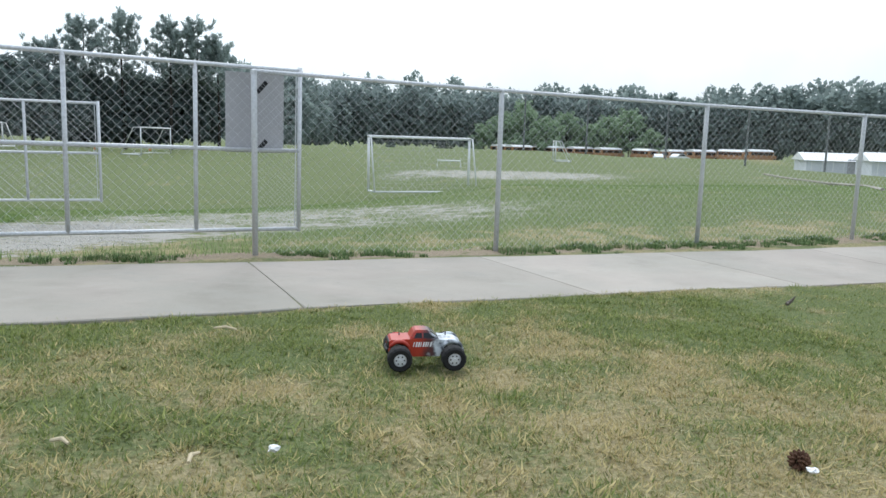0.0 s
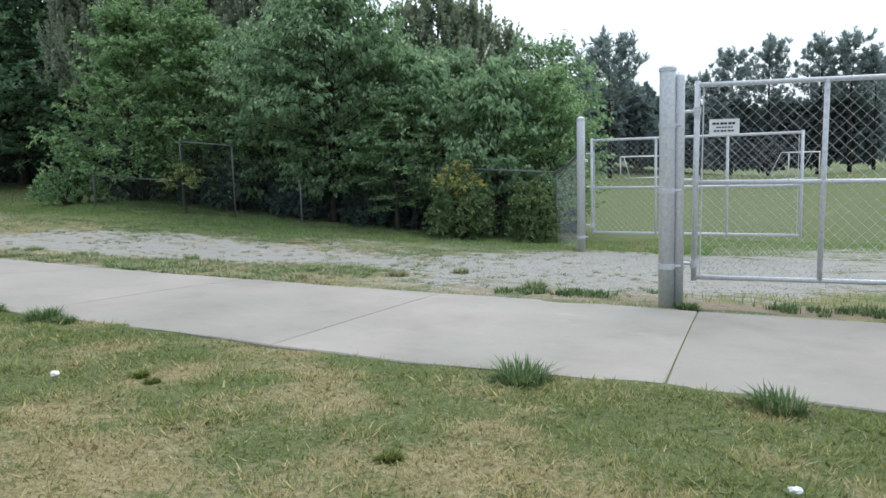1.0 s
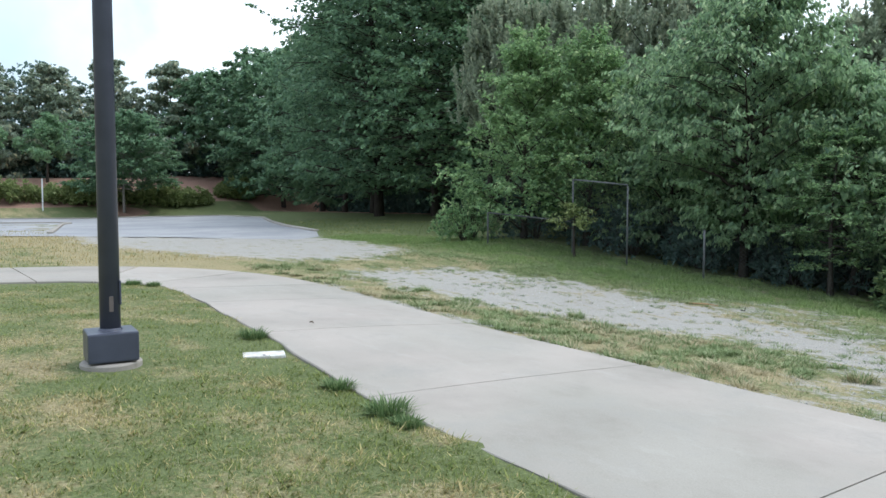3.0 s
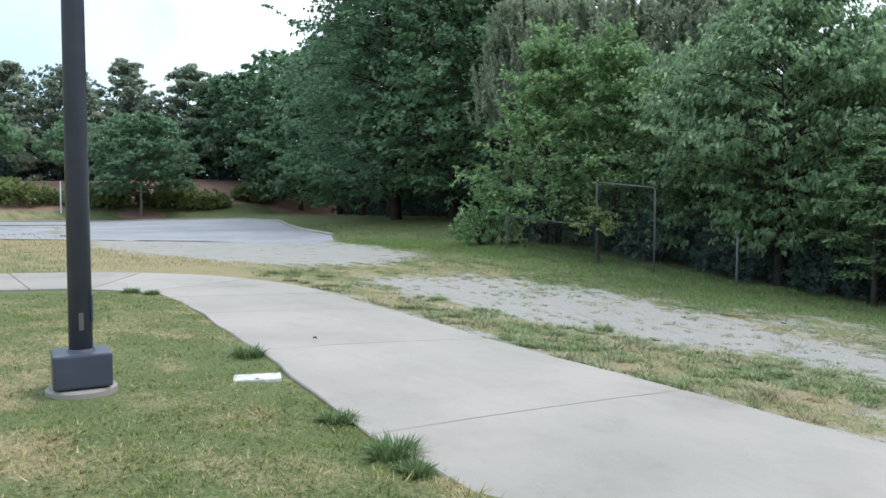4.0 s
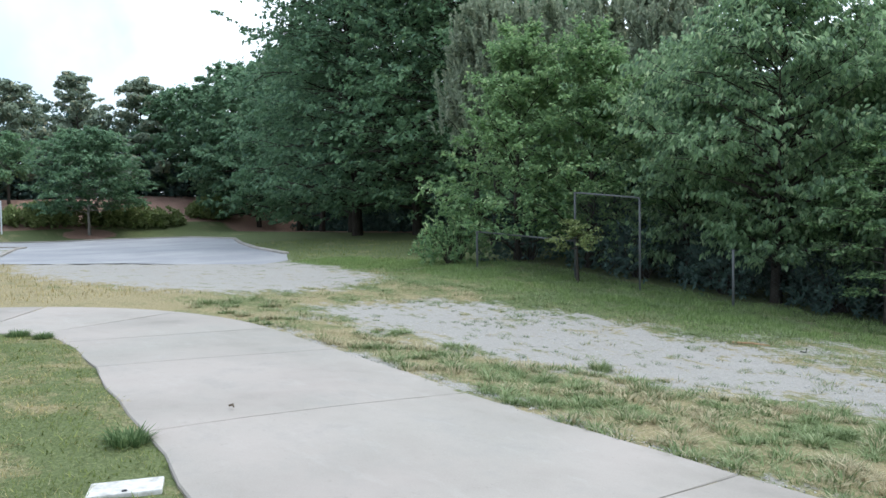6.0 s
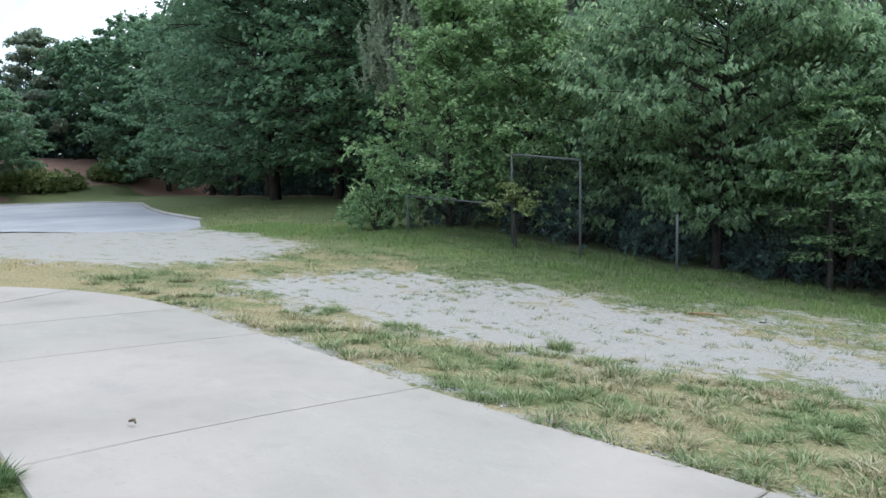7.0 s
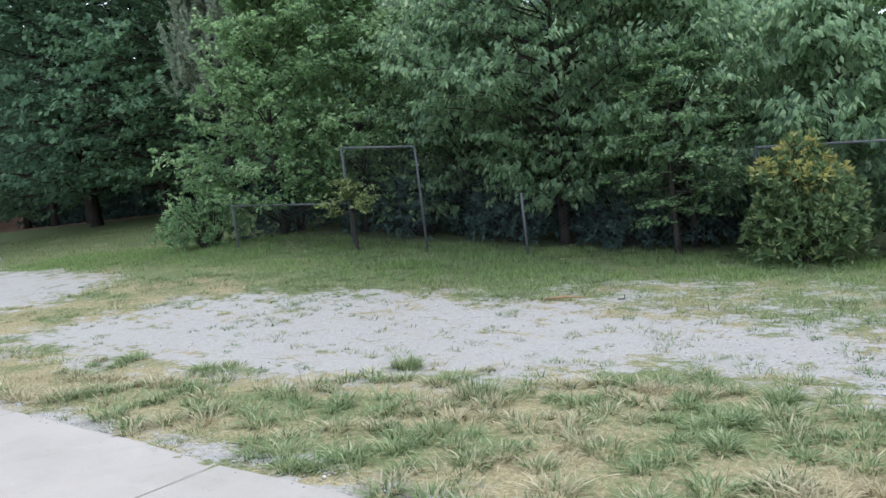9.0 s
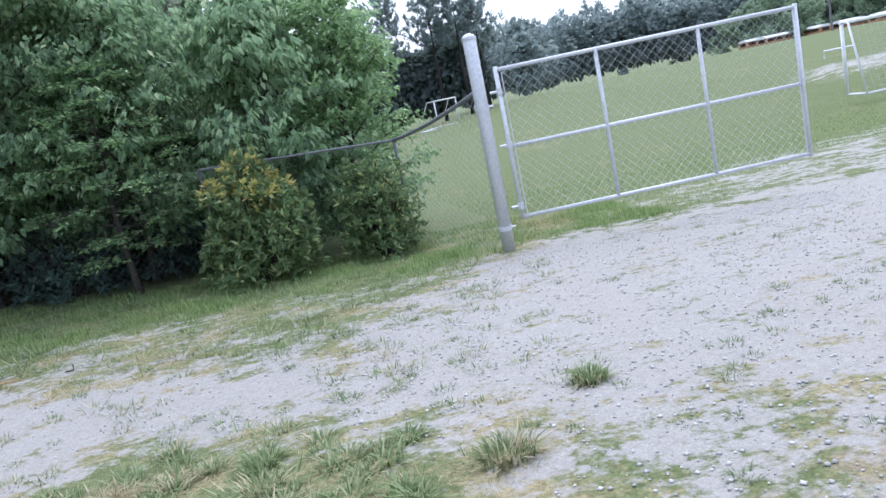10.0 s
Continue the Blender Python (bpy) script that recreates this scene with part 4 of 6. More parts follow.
def build_plants():
    # thicket behind the old fence
    thicket = (
        # kind, place, height, spread, leaves, leaf length, leaf count, limbs, rise, share of leading shoots, droop, label
        ("young_tree", -16.45, 7.15, 4.65, 1.7, LEAF_LIGHT, 0.105, 26000, 66, 0.60, 0.28, 0.45, "young light green tree growing through the old fence"),
        ("young_tree", -15.1, 7.85, 4.6, 1.5, LEAF_LIGHT, 0.105, 22000, 60, 0.70, 0.30, 0.50, "young light green tree behind the low fence"),
        ("pear_tree", -11.25, 8.05, 5.60, 2.35, LEAF_PEAR, 0.108, 52000, 100, 0.50, 0.05, 1.1, "dense dark green pear tree over the fence"),
        ("pear_tree", -13.1, 8.35, 4.3, 1.7, LEAF_PEAR, 0.105, 20000, 50, 0.55, 0.10, 1.0, "low dark green pear tree by the fence"),
        ("pear_tree", -9.35, 8.4, 3.9, 1.8, LEAF_PEAR, 0.11, 24000, 60, 0.45, 0.08, 1.1, "broad mid green pear tree in the thicket"),
        ("locust_tree", -9.35, 7.55, 2.9, 0.95, LEAF_LIGHT, 0.055, 11000, 34, 0.12, 0.05, 0.15, "feathery light green sapling in front of the pear tree"),
        ("pear_tree", -7.5, 8.7, 3.45, 1.5, LEAF_PEAR, 0.13, 13000, 44, 0.45, 0.15, 1.2, "green tree behind the round shrubs"),
        ("young_tree", -6.45, 9.1, 3.5, 1.12, LEAF_LIGHT, 0.09, 15000, 44, 0.60, 0.20, 0.6, "feathery light green tree beside the gate"),
        ("round_pear_tree", -7.0, 11.2, 4.35, 1.35, LEAF_PEAR, 0.12, 14000, 56, 0.5, 0.0, 0.8, "darker green tree behind the gate end of the thicket"),
        ("pear_tree", -13.4, 10.2, 4.8, 2.1, LEAF_PEAR, 0.16, 12000, 44, 0.5, 0.05, 0.8, "shaded green tree deep in the thicket"),
        ("pear_tree", -9.6, 11.0, 4.2, 2.2, LEAF_PEAR, 0.16, 12000, 44, 0.5, 0.05, 0.8, "shaded green tree deep in the thicket"),
        ("pear_tree", -11.6, 11.9, 4.7, 1.6, LEAF_PEAR, 0.16, 11000, 40, 0.5, 0.05, 0.8, "shaded green tree deep in the thicket"),
        ("pear_tree", -17.4, 9.6, 4.4, 1.9, LEAF_PEAR, 0.16, 11000, 40, 0.5, 0.05, 0.8, "shaded green tree at the thicket's edge"),
    )
    for i, (kind, x, y, h, s, m, leaf, count, limbs, rise, leaders, droop, label) in enumerate(thicket):
        leafy_tree(kind, x, y, h, s, m, leaf, count, 40 + i, label, cone_crown if kind == "young_tree" else dome_crown if kind == "round_pear_tree" else egg_crown, clear=0.16 if kind == "locust_tree" else 0.03 if kind == "young_tree" else 0.10, n_limbs=limbs, rise=rise, tip=-0.12, flat=0.4 if kind == "locust_tree" else 1.0,
                   twig_len=0.26 if h < 3.3 else 0.32, droop=droop, leaders=leaders, width=0.48, group="trees of the thicket", side=0.9 if kind == "locust_tree" else 0.6)
    # undergrowth: all but the first bush have shade painted into their leaves
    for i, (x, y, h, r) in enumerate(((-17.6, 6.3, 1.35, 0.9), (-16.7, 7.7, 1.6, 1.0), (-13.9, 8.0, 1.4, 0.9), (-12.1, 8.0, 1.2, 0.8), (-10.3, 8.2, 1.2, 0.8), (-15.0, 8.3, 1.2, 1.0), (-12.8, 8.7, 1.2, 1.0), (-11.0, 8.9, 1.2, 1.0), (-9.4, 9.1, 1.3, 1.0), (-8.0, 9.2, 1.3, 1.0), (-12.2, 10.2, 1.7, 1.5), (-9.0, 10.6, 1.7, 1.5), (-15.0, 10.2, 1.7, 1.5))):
        shrub("undergrowth_bush", x, y, h, r, LEAF_LIGHT if i == 0 else LEAF_SHADED, 0.115, 3200, 70 + i, "leafy undergrowth bush behind the old fence", group="undergrowth")
    shrub("round_shrub", -7.66, 6.98, 1.50, 0.74, LEAF_SHRUB, 0.105, 8000, 91, "round evergreen shrub with yellow top leaves", top=LEAF_YELLOW, top_count=760)
    shrub("round_shrub", -6.25, 7.35, 1.35, 0.54, LEAF_SHRUB, 0.10, 5500, 92, "smaller dark evergreen shrub beside the fence")

    broadleaf("sapling", -14.05, 6.30, 1.15, 0.55, LEAF_HEDGE, 0.075, 900, 95, "thin sapling with yellowish leaves by the old fence", clear=0.55, n_limbs=9, cluster=0.25, flat=0.35, rise=0.1)
    # pines behind the thicket
    for i, (x, y, h, s) in enumerate(((-21.4, 10.4, 6.1, 1.2), (-21.06, 10.8, 6.95, 1.7), (-20.31, 11.24, 6.6, 1.8), (-19.17, 11.64, 6.55, 1.8), (-17.64, 11.64, 6.45, 1.7), (-16.14, 11.75, 6.45, 1.5), (-14.91, 11.6, 6.1, 1.2))):
        pine("pine_tree", x, y, h, s, LEAF_PINE, 110 + i, "brownish green young pine with upright shoots", clear=0.42 if i < 3 else 0.25, group="pines behind the thicket", up=0.55, tufts=9, needle=0.15, count=4, shoot=0.55, whorls=16, wide=0.50, thick=0.44)
    for i, (x, y, h, s) in enumerate(((-10.98, 11.9, 5.4, 1.2), (-10.27, 12.3, 6.1, 1.3), (-9.78, 12.9, 5.75, 1.2), (-9.51, 13.6, 5.55, 0.8), (-8.96, 14.2, 5.25, 0.7))):
        pine("pine_tree", x, y, h, s, LEAF_PINE, 120 + i, "slender young pine with long bare-tipped shoots", clear=0.12, group="pines behind the thicket", up=0.8, tufts=8, needle=0.14, count=4, shoot=0.62, whorls=13, wide=0.50, thick=0.44)

    # large dark trees at the end of the drive
    oaks = ((-33.0, 13.7, 15.5, 4.7, 0.07, 0.20, 42000, LEAF_OAK), (-29.5, 14.4, 13.8, 4.7, 0.07, 0.20, 40000, LEAF_OAK), (-25.6, 14.2, 11.2, 4.2, 0.07, 0.19, 38000, LEAF_MAPLE), (-37.8, 16.5, 15.6, 4.2, 0.06, 0.24, 38000, LEAF_OAK),
            (-30.0, 20.5, 17.5, 5.5, 0.10, 0.40, 9000, LEAF_OAK), (-23.6, 18.5, 15.0, 5.0, 0.1, 0.40, 9000, LEAF_OAK), (-43.5, 18.0, 11.6, 4.4, 0.05, 0.34, 15000, LEAF_OAK), (-50, 20.0, 11.8, 4.6, 0.05, 0.37, 15000, LEAF_OAK), (-57, 20.4, 11.4, 4.6, 0.05, 0.40, 15000, LEAF_OAK), (-63.0, 21.6, 11.2, 4.4, 0.05, 0.40, 14000, LEAF_OAK), (-66.5, 18.6, 8.7, 3.8, 0.05, 0.40, 12000, LEAF_OAK))
    for i, (x, y, h, s, clear, leaf, count, m) in enumerate(oaks):
        far = leaf > 0.27
        leafy_tree("maple_tree" if m is LEAF_MAPLE else "oak_tree", x, y, h, s, m, leaf, count, 130 + i, "tall mid green maple with layered sprays" if m is LEAF_MAPLE else "tall dark green oak with layered boughs", dome_crown, clear=clear,
                   n_limbs=60 if far else 110, subs=7 if far else 10, twigs=4 if far else 5, rise=0.26, tip=-0.10, flat=0.85, twig_len=0.7, droop=0.5, leaders=0.0, width=0.62, group="oaks by the drive")

    # beyond the drive
    for i, (x, y, h, s) in enumerate(((-72, 2.0, 11.2, 4.6), (-70, 6.5, 10.6, 4.3), (-71, 11.2, 12.0, 4.2), (-69, 15.4, 11.6, 4.6), (-74, -3.5, 11.2, 4.4), (-66, 27.0, 15.0, 5.5), (-76, -9, 12, 4.5))):
        tree = broadleaf("magnolia_tree", x, y, h - 1.5, s, LEAF_MAGNOLIA, 0.39, 9500, 150 + i, "dark glossy magnolia with a few white blossoms", clear=0.0, n_limbs=44, shape=0.9, cluster=0.13, flat=0.5, group="magnolias behind the hedge", width=0.6, sides=4)
        rng = np.random.default_rng(700 + i)
        for _ in range(5):
            f, az = rng.uniform(0.25, 0.85), rng.uniform(0, 6.28)
            r = s * 0.85 * (1 - 0.7 * f)
            part("blossom", blossom(rng), BLOSSOM, tree, "white blossom").location = (r * math.cos(az), r * math.sin(az), f * (h - 1.5))
    leafy_tree("dogwood_tree", -57.0, 8.5, 6.5, 3.2, LEAF_OAK, 0.24, 24000, 170, "small round-headed tree in a mulch ring", dome_crown, clear=0.20, n_limbs=60, subs=8, twigs=5, rise=0.25, tip=-0.1, flat=0.8, twig_len=0.6, droop=0.4, width=0.6, bark=PALE_BARK)
    for i, (x, y, h, r, lng) in enumerate(((-60.6, 0.6, 1.45, 1.3, 2.15), (-59.8, 6.2, 1.40, 1.3, 2.15), (-58.6, 11.9, 1.35, 1.3, 2.05), (-59.9, 17.8, 1.40, 1.35, 1.2), (-61.0, -4.3, 1.5, 1.4, 1.7))):
        o = shrub("hedge_bush", x, y, h, r, LEAF_HEDGE, 0.36, 6500, 180 + i, "clipped low hedge on the mulch bank", "hedge", long=lng, group="low hedges on the bank")
        o.rotation_euler.z = radians(77)
    for i, (x, y, h, s) in enumerate(((-64.5, 0.5, 5.5, 2.3), (-65, 5.2, 5.0, 2.2), (-64, -5, 5.2, 2.4))):
        broadleaf("light_tree", x, y, h, s, LEAF_MAPLE, 0.3, 3000, 190 + i, "slender light green tree on the bank", clear=0.3, n_limbs=14)

    # woods that close the view; shade is painted into their leaf colour
    woodland("woods", ((-82, -16), (-80, 4), (-78, 18), (-66, 33), (-48, 27), (-36, 24.5), (-29, 23), (-24.5, 22)), 10.5, 7.0, LEAF_SHADED, 0.55, 48000, 501, "dark dense wood behind the drive and thicket")
    woodland("thicket_depth", ((-19.5, 11.4), (-15.5, 11.8), (-11.4, 12.0)), 5.0, 2.4, LEAF_SHADED, 0.26, 17000, 503, "dark depth of the thicket behind its trees", rough=0.2)
    woodland("thicket_depth", ((-11.6, 12.0), (-8.6, 12.4), (-6.6, 12.8)), 4.2, 2.2, LEAF_SHADED, 0.26, 10000, 505, "dark depth of the thicket towards the gate", rough=0.2)
    woodland("bank_undergrowth", ((-74, -14), (-70.5, 2), (-68.5, 12), (-66.5, 20), (-60, 25)), 3.4, 3.0, LEAF_SHADED, 0.4, 12000, 504, "dark undergrowth under the magnolias")
    woodland("woods_undergrowth", ((-52, 22.5), (-40, 20.5), (-30, 19.5), (-22, 17.5), (-17, 16)), 2.6, 4.0, LEAF_SHADED, 0.34, 14000, 502, "shaded undergrowth at the foot of the wood")


build_plants()


# ---- fences and gates ----
def chain_link(name, parent, material, length, low, high, sag=None, cell=0.098, r=0.0021):
    """Woven wire in the plane of x and z. low, high: height at both ends."""
    segs = []
    tall = max(high[0] - low[0], high[1] - low[1])
    for sign in (1, -1):
        start, stop = (-tall, length) if sign > 0 else (0.0, length + tall)
        for k in np.arange(start, stop, cell):
            t0, t1 = 0.0, tall
            if sign > 0:
                t0, t1 = max(t0, -k), min(t1, length - k)
            else:
                t0, t1 = max(t0, k - length), min(t1, k)
            if t1 - t0 > 0.02:
                segs.append((k + sign * t0, t0 / tall, k + sign * t1, t1 / tall, 0.0016 * sign))
    s = np.array(segs)
    cut = 1 if sag is None else 8
    us = np.linspace(0, 1, cut + 1)
    V, F, base = [], [], 0
    for a in range(cut):
        ends = []
        for u in (us[a], us[a + 1]):
            x, v = s[:, 0] + (s[:, 2] - s[:, 0]) * u, s[:, 1] + (s[:, 3] - s[:, 1]) * u
            f = x / length
            lo, hi = low[0] + (low[1] - low[0]) * f, high[0] + (high[1] - high[0]) * f
            if sag is not None:
                hi = hi - sag * 4 * f * (1 - f)
            ends.append(np.stack([x, s[:, 4], lo + (hi - lo) * v], 1))
        for e in ends:
            for k in range(3):
                q = 2 * math.pi * k / 3
                V.append(e + np.array((r * math.cos(q), r * math.sin(q), 0)))
        n = len(s)
        i = np.arange(n)
        for k in range(3):
            m = (k + 1) % 3
            F.append(np.stack([base + k * n + i, base + m * n + i, base + (3 + m) * n + i, base + (3 + k) * n + i], 1))
        base += 6 * n
    return hang(name, fast_mesh(name, np.concatenate(V), np.concatenate(F)), material, parent)


def domed_post(r, height, sides=14, sink=0.12):
    bm = tubes(([(0, 0, -sink), (0, 0, height), (0, 0, height + r * 0.35), (0, 0, height + r * 0.62)], [r, r, r * 0.82, r * 0.3]), sides=sides)
    return bm


def fence_run(posts, label, steel, wire, group="", low_gap=0.04, post_r=0.03, rails=True, r=0.0021, rail_r=0.022, thin_end=0.0):
    """A fence over given posts (x, y, height): posts, top rail, wire and ties."""
    x0, y0 = posts[0][:2]
    fence = thing("chain_link_fence", x0, y0, lz(x0, y0), label, "fence", 0, group)
    z0 = lz(x0, y0)
    for i, (x, y, h) in enumerate(posts):
        post_r = thin_end if thin_end and i == len(posts) - 1 else post_r
        ob = part("post", domed_post(post_r, h), steel, fence, smooth=True)
        ob.location = (x - x0, y - y0, lz(x, y) - z0)
        part("post_cap", tubes(([(0, 0, h - 0.03), (0, 0, h + 0.006)], post_r + 0.004), sides=14), steel, ob)
    for (ax, ay, ah), (bx, by, bh) in zip(posts, posts[1:]):
        length, ang = math.hypot(bx - ax, by - ay), math.degrees(math.atan2(by - ay, bx - ax))
        za, zb = lz(ax, ay) - z0, lz(bx, by) - z0
        m = pose(ax - x0, ay - y0, 0, 0, 0, ang)
        if rails:
            ob = part("top_rail", tubes(([(0, 0, za + ah), (length, 0, zb + bh)], rail_r)), steel, fence, smooth=True)
            ob.matrix_basis = m
        ob = chain_link("wire_mesh", fence, wire, length, (za + low_gap, zb + low_gap), (za + ah + 0.03, zb + bh + 0.03), r=r)
        ob.matrix_basis = m @ pose(0, -0.034, 0)
    return fence


def gate_leaf(x, y, z, length, height, rz, label, uprights, mid):
    """A gate leaf from its hinge side along x: frame, rails, uprights, wire and hinges."""
    g = thing("field_gate", x, y, z, label, "gate", rz, "gate leaves")
    for name, a, b in (("top_rail", (0, height), (length, height)), ("bottom_rail", (0, 0), (length, 0)), ("middle_rail", (0, mid), (length, mid))):
        part(name, tubes(([(a[0], 0, a[1]), (b[0], 0, b[1])], 0.021)), STEEL, g, smooth=True)
    for s in (0.0, length):
        part("stile", tubes(([(s, 0, -0.03), (s, 0, height + 0.035)], 0.024)), STEEL, g, smooth=True)
    for s in uprights:
        part("upright", tubes(([(s, 0, 0.0), (s, 0, height)], 0.022)), STEEL, g, smooth=True)
    chain_link("wire_mesh", g, WIRE, length - 0.03, (0.0, 0.0), (height, height)).matrix_basis = pose(0.015, -0.026, 0)
    for h in (0.12, mid + 0.02, height - 0.22):
        part("hinge", tubes(([(-0.10, 0, h), (0.0, 0, h)], 0.014), ([(0, 0, h - 0.035), (0, 0, h + 0.035)], 0.034)), STEEL, g)
    for s in (0.05, length - 0.05):
        part("tension_bar", tubes(([(s, -0.03, 0.03), (s, -0.03, height - 0.03)], 0.006), sides=5), STEEL, g)
    return g


def gate_post(x, y, top, r, label, collar):
    p = thing("gate_post", x, y, lz(x, y), label, "post", 0, "gate posts")
    part("post", domed_post(r, top - lz(x, y), 18), STEEL, p, smooth=True)
    for h in collar:
        part("collar", tubes(([(0, 0, h - 0.022), (0, 0, h + 0.022)], r + 0.006), ([(r, 0, h), (r + 0.05, 0, h)], 0.012), sides=18), STEEL, p)
    part("cap", tubes(([(0, 0, top - lz(x, y) - 0.02), (0, 0, top - lz(x, y) + 0.008)], r + 0.007), sides=18), STEEL, p)
    return p


def build_fences():
    front = [(x, 0.0, 1.88 - 0.004 * x) for x in (0.0, 2.80, 5.85, 8.85, 11.9, 14.95, 18.0, 21.0)]
    fence_run(front, "galvanised chain-link fence along the sidewalk", STEEL, WIRE, group="field fence", r=0.0017)

    gate_post(-2.93, -0.26, 2.03, 0.066, "stout round galvanised gate post with domed cap", (0.35, 1.0, 1.55))
    second = thing("fence_post", -2.835, -0.22, lz(-2.835, -0.22), "galvanised post beside the gate post", "post")
    part("post", domed_post(0.043, 1.96), STEEL, second, smooth=True)
    leaf1 = gate_leaf(-2.72, -0.06, 0.24, 3.22, 1.66, 4.5, "chain-link gate leaf folded back along the fence", (1.0, 2.16), 0.83)
    leaf1.matrix_basis = pose(-2.72, -0.06, 0.24, 0, 0.6, 4.5)      # it hangs a little at its free end
    sign = thing("gate_sign", 0, 0, 0, "small white sign with dark lines of writing", "sign")
    sign.matrix_basis = leaf1.matrix_basis @ pose(0.22, -0.036, 1.30)
    part("plate", boxed((-0.12, -0.004, -0.065), (0.12, 0.0, 0.065)), WHITE, sign)
    for w, z, t, o in ((0.19, 0.028, 0.018, 0), (0.14, -0.004, 0.010, 0.005), (0.17, -0.034, 0.013, 0)):
        n = 6
        for k in range(n):
            a = -w / 2 + w * k / n
            part("writing_bar", boxed((a + o, -0.0065, z - t / 2), (a + o + w / n * (0.62 if k % 2 else 0.8), -0.0045, z + t / 2)), BLACK_TAPE, sign)
    panel = thing("grey_panel", 0, 0, 0, "plain grey plastic sheet strapped to the gate", "panel")
    panel.matrix_basis = leaf1.matrix_basis @ pose(2.46, 0.04, 0.77)
    part("sheet", boxed((0.0, 0.0, 0.03), (0.60, 0.008, 0.84), 0.003), GREY_PANEL, panel)
    for z, a in ((0.70, 50), (0.10, 50)):
        ob = part("strap", boxed((-0.075, -0.008, -0.022), (0.075, -0.003, 0.022), 0.004), BLACK_TAPE, panel)
        ob.matrix_basis = pose(0.37, 0, z, 0, -a, 0)

    gate_post(-4.98, 5.86, 1.99, 0.070, "stout round gate post at the far side of the opening", (0.25, 1.55))
    gate_leaf(-4.78, 5.80, 0.06, 3.22, 1.56, -3.2, "chain-link gate leaf swung open into the field", (1.06, 2.16), 0.76)

    # old fence in the thicket
    old = "old chain-link fence overgrown by the thicket"
    fence_run([(-16.3, 5.85, 0.72), (-14.28, 6.5, 0.72)], old, STEEL_DARK, WIRE_DARK, group="old fence", post_r=0.021, r=0.0018, rail_r=0.016)
    fence_run([(-14.28, 6.49, 1.62), (-12.95, 6.62, 1.62)], old, STEEL_DARK, WIRE_DARK, group="old fence", thin_end=0.010, post_r=0.021, r=0.0018, rail_r=0.016)
    fence_run([(-8.2, 7.2, 1.42), (-11.3, 6.78, 0.90), (-12.93, 6.62, 1.58)], old, STEEL_DARK, WIRE_DARK, thin_end=0.010, group="old fence", post_r=0.021, r=0.0018, rail_r=0.016, rails=False)
    fence_run([(-8.2, 7.2, 1.42), (-5.85, 7.6, 1.42)], old, STEEL_DARK, WIRE_DARK, group="old fence", post_r=0.021, r=0.0018, rail_r=0.016)
    # sagging length between the old fence and the gate post
    x0, y0, x1, y1 = -5.85, 7.6, -5.02, 5.95
    sag = thing("sagging_fence", x0, y0, lz(x0, y0), "slack wire fence with a slanting dark top pipe", "fence", math.degrees(math.atan2(y1 - y0, x1 - x0)))
    length = math.hypot(x1 - x0, y1 - y0)
    z1 = lz(x1, y1) - lz(x0, y0)
    pts = [(length * f, 0, 1.42 + (z1 + 1.72 - 1.42) * f - 0.04 * 4 * f * (1 - f)) for f in np.linspace(0, 1, 9)]
    part("pipe", tubes((pts, 0.024)), STEEL_DARK, sag, smooth=True)
    chain_link("wire_mesh", sag, WIRE, length, (0.03, z1 + 0.03), (1.42, z1 + 1.72), sag=0.04, r=0.0016)


# ---- field ----
def soccer_goal(x, y, rz, width, height, depth, label, net=True, r=0.05):
    g = thing("soccer_goal", x, y, lz(x, y), label, "goal", rz, "soccer goals")
    h = width / 2
    for s in (-h, h):
        part("goal_post", tubes(([(s, 0, 0.0), (s, 0, height)], r)), WHITE, g, smooth=True)
        part("stay", tubes(([(s, 0, height), (s, depth * 0.35, height), (s, depth, r)], r * 0.6)), WHITE, g, smooth=True)
        part("side_bar", tubes(([(s, 0, r), (s, depth, r)], r * 0.7)), WHITE, g, smooth=True)
    part("crossbar", tubes(([(-h - r, 0, height), (h + r, 0, height)], r)), WHITE, g, smooth=True)
    part("base_bar", tubes(([(-h, depth, r), (h, depth, r)], r * 0.7)), WHITE, g, smooth=True)
    if net:
        runs = []
        for k in range(1, int(width / 0.18)):
            sx = -h + k * 0.18
            runs.append(([(sx, 0, height), (sx, depth * 0.35, height - 0.02), (sx, depth, 0.08)], 0.0035))
        for k in range(1, 13):
            f = k / 13
            yy, zz = depth * (0.35 + 0.65 * f), height * (1 - f) + 0.05 * f
            runs.append(([(-h, yy, zz), (0, yy + 0.03, zz - 0.02), (h, yy, zz)], 0.0035))
        part("net", tubes(*runs, sides=3), simple("net_cord", (0.55, 0.56, 0.56), 0.8), g)
    return g


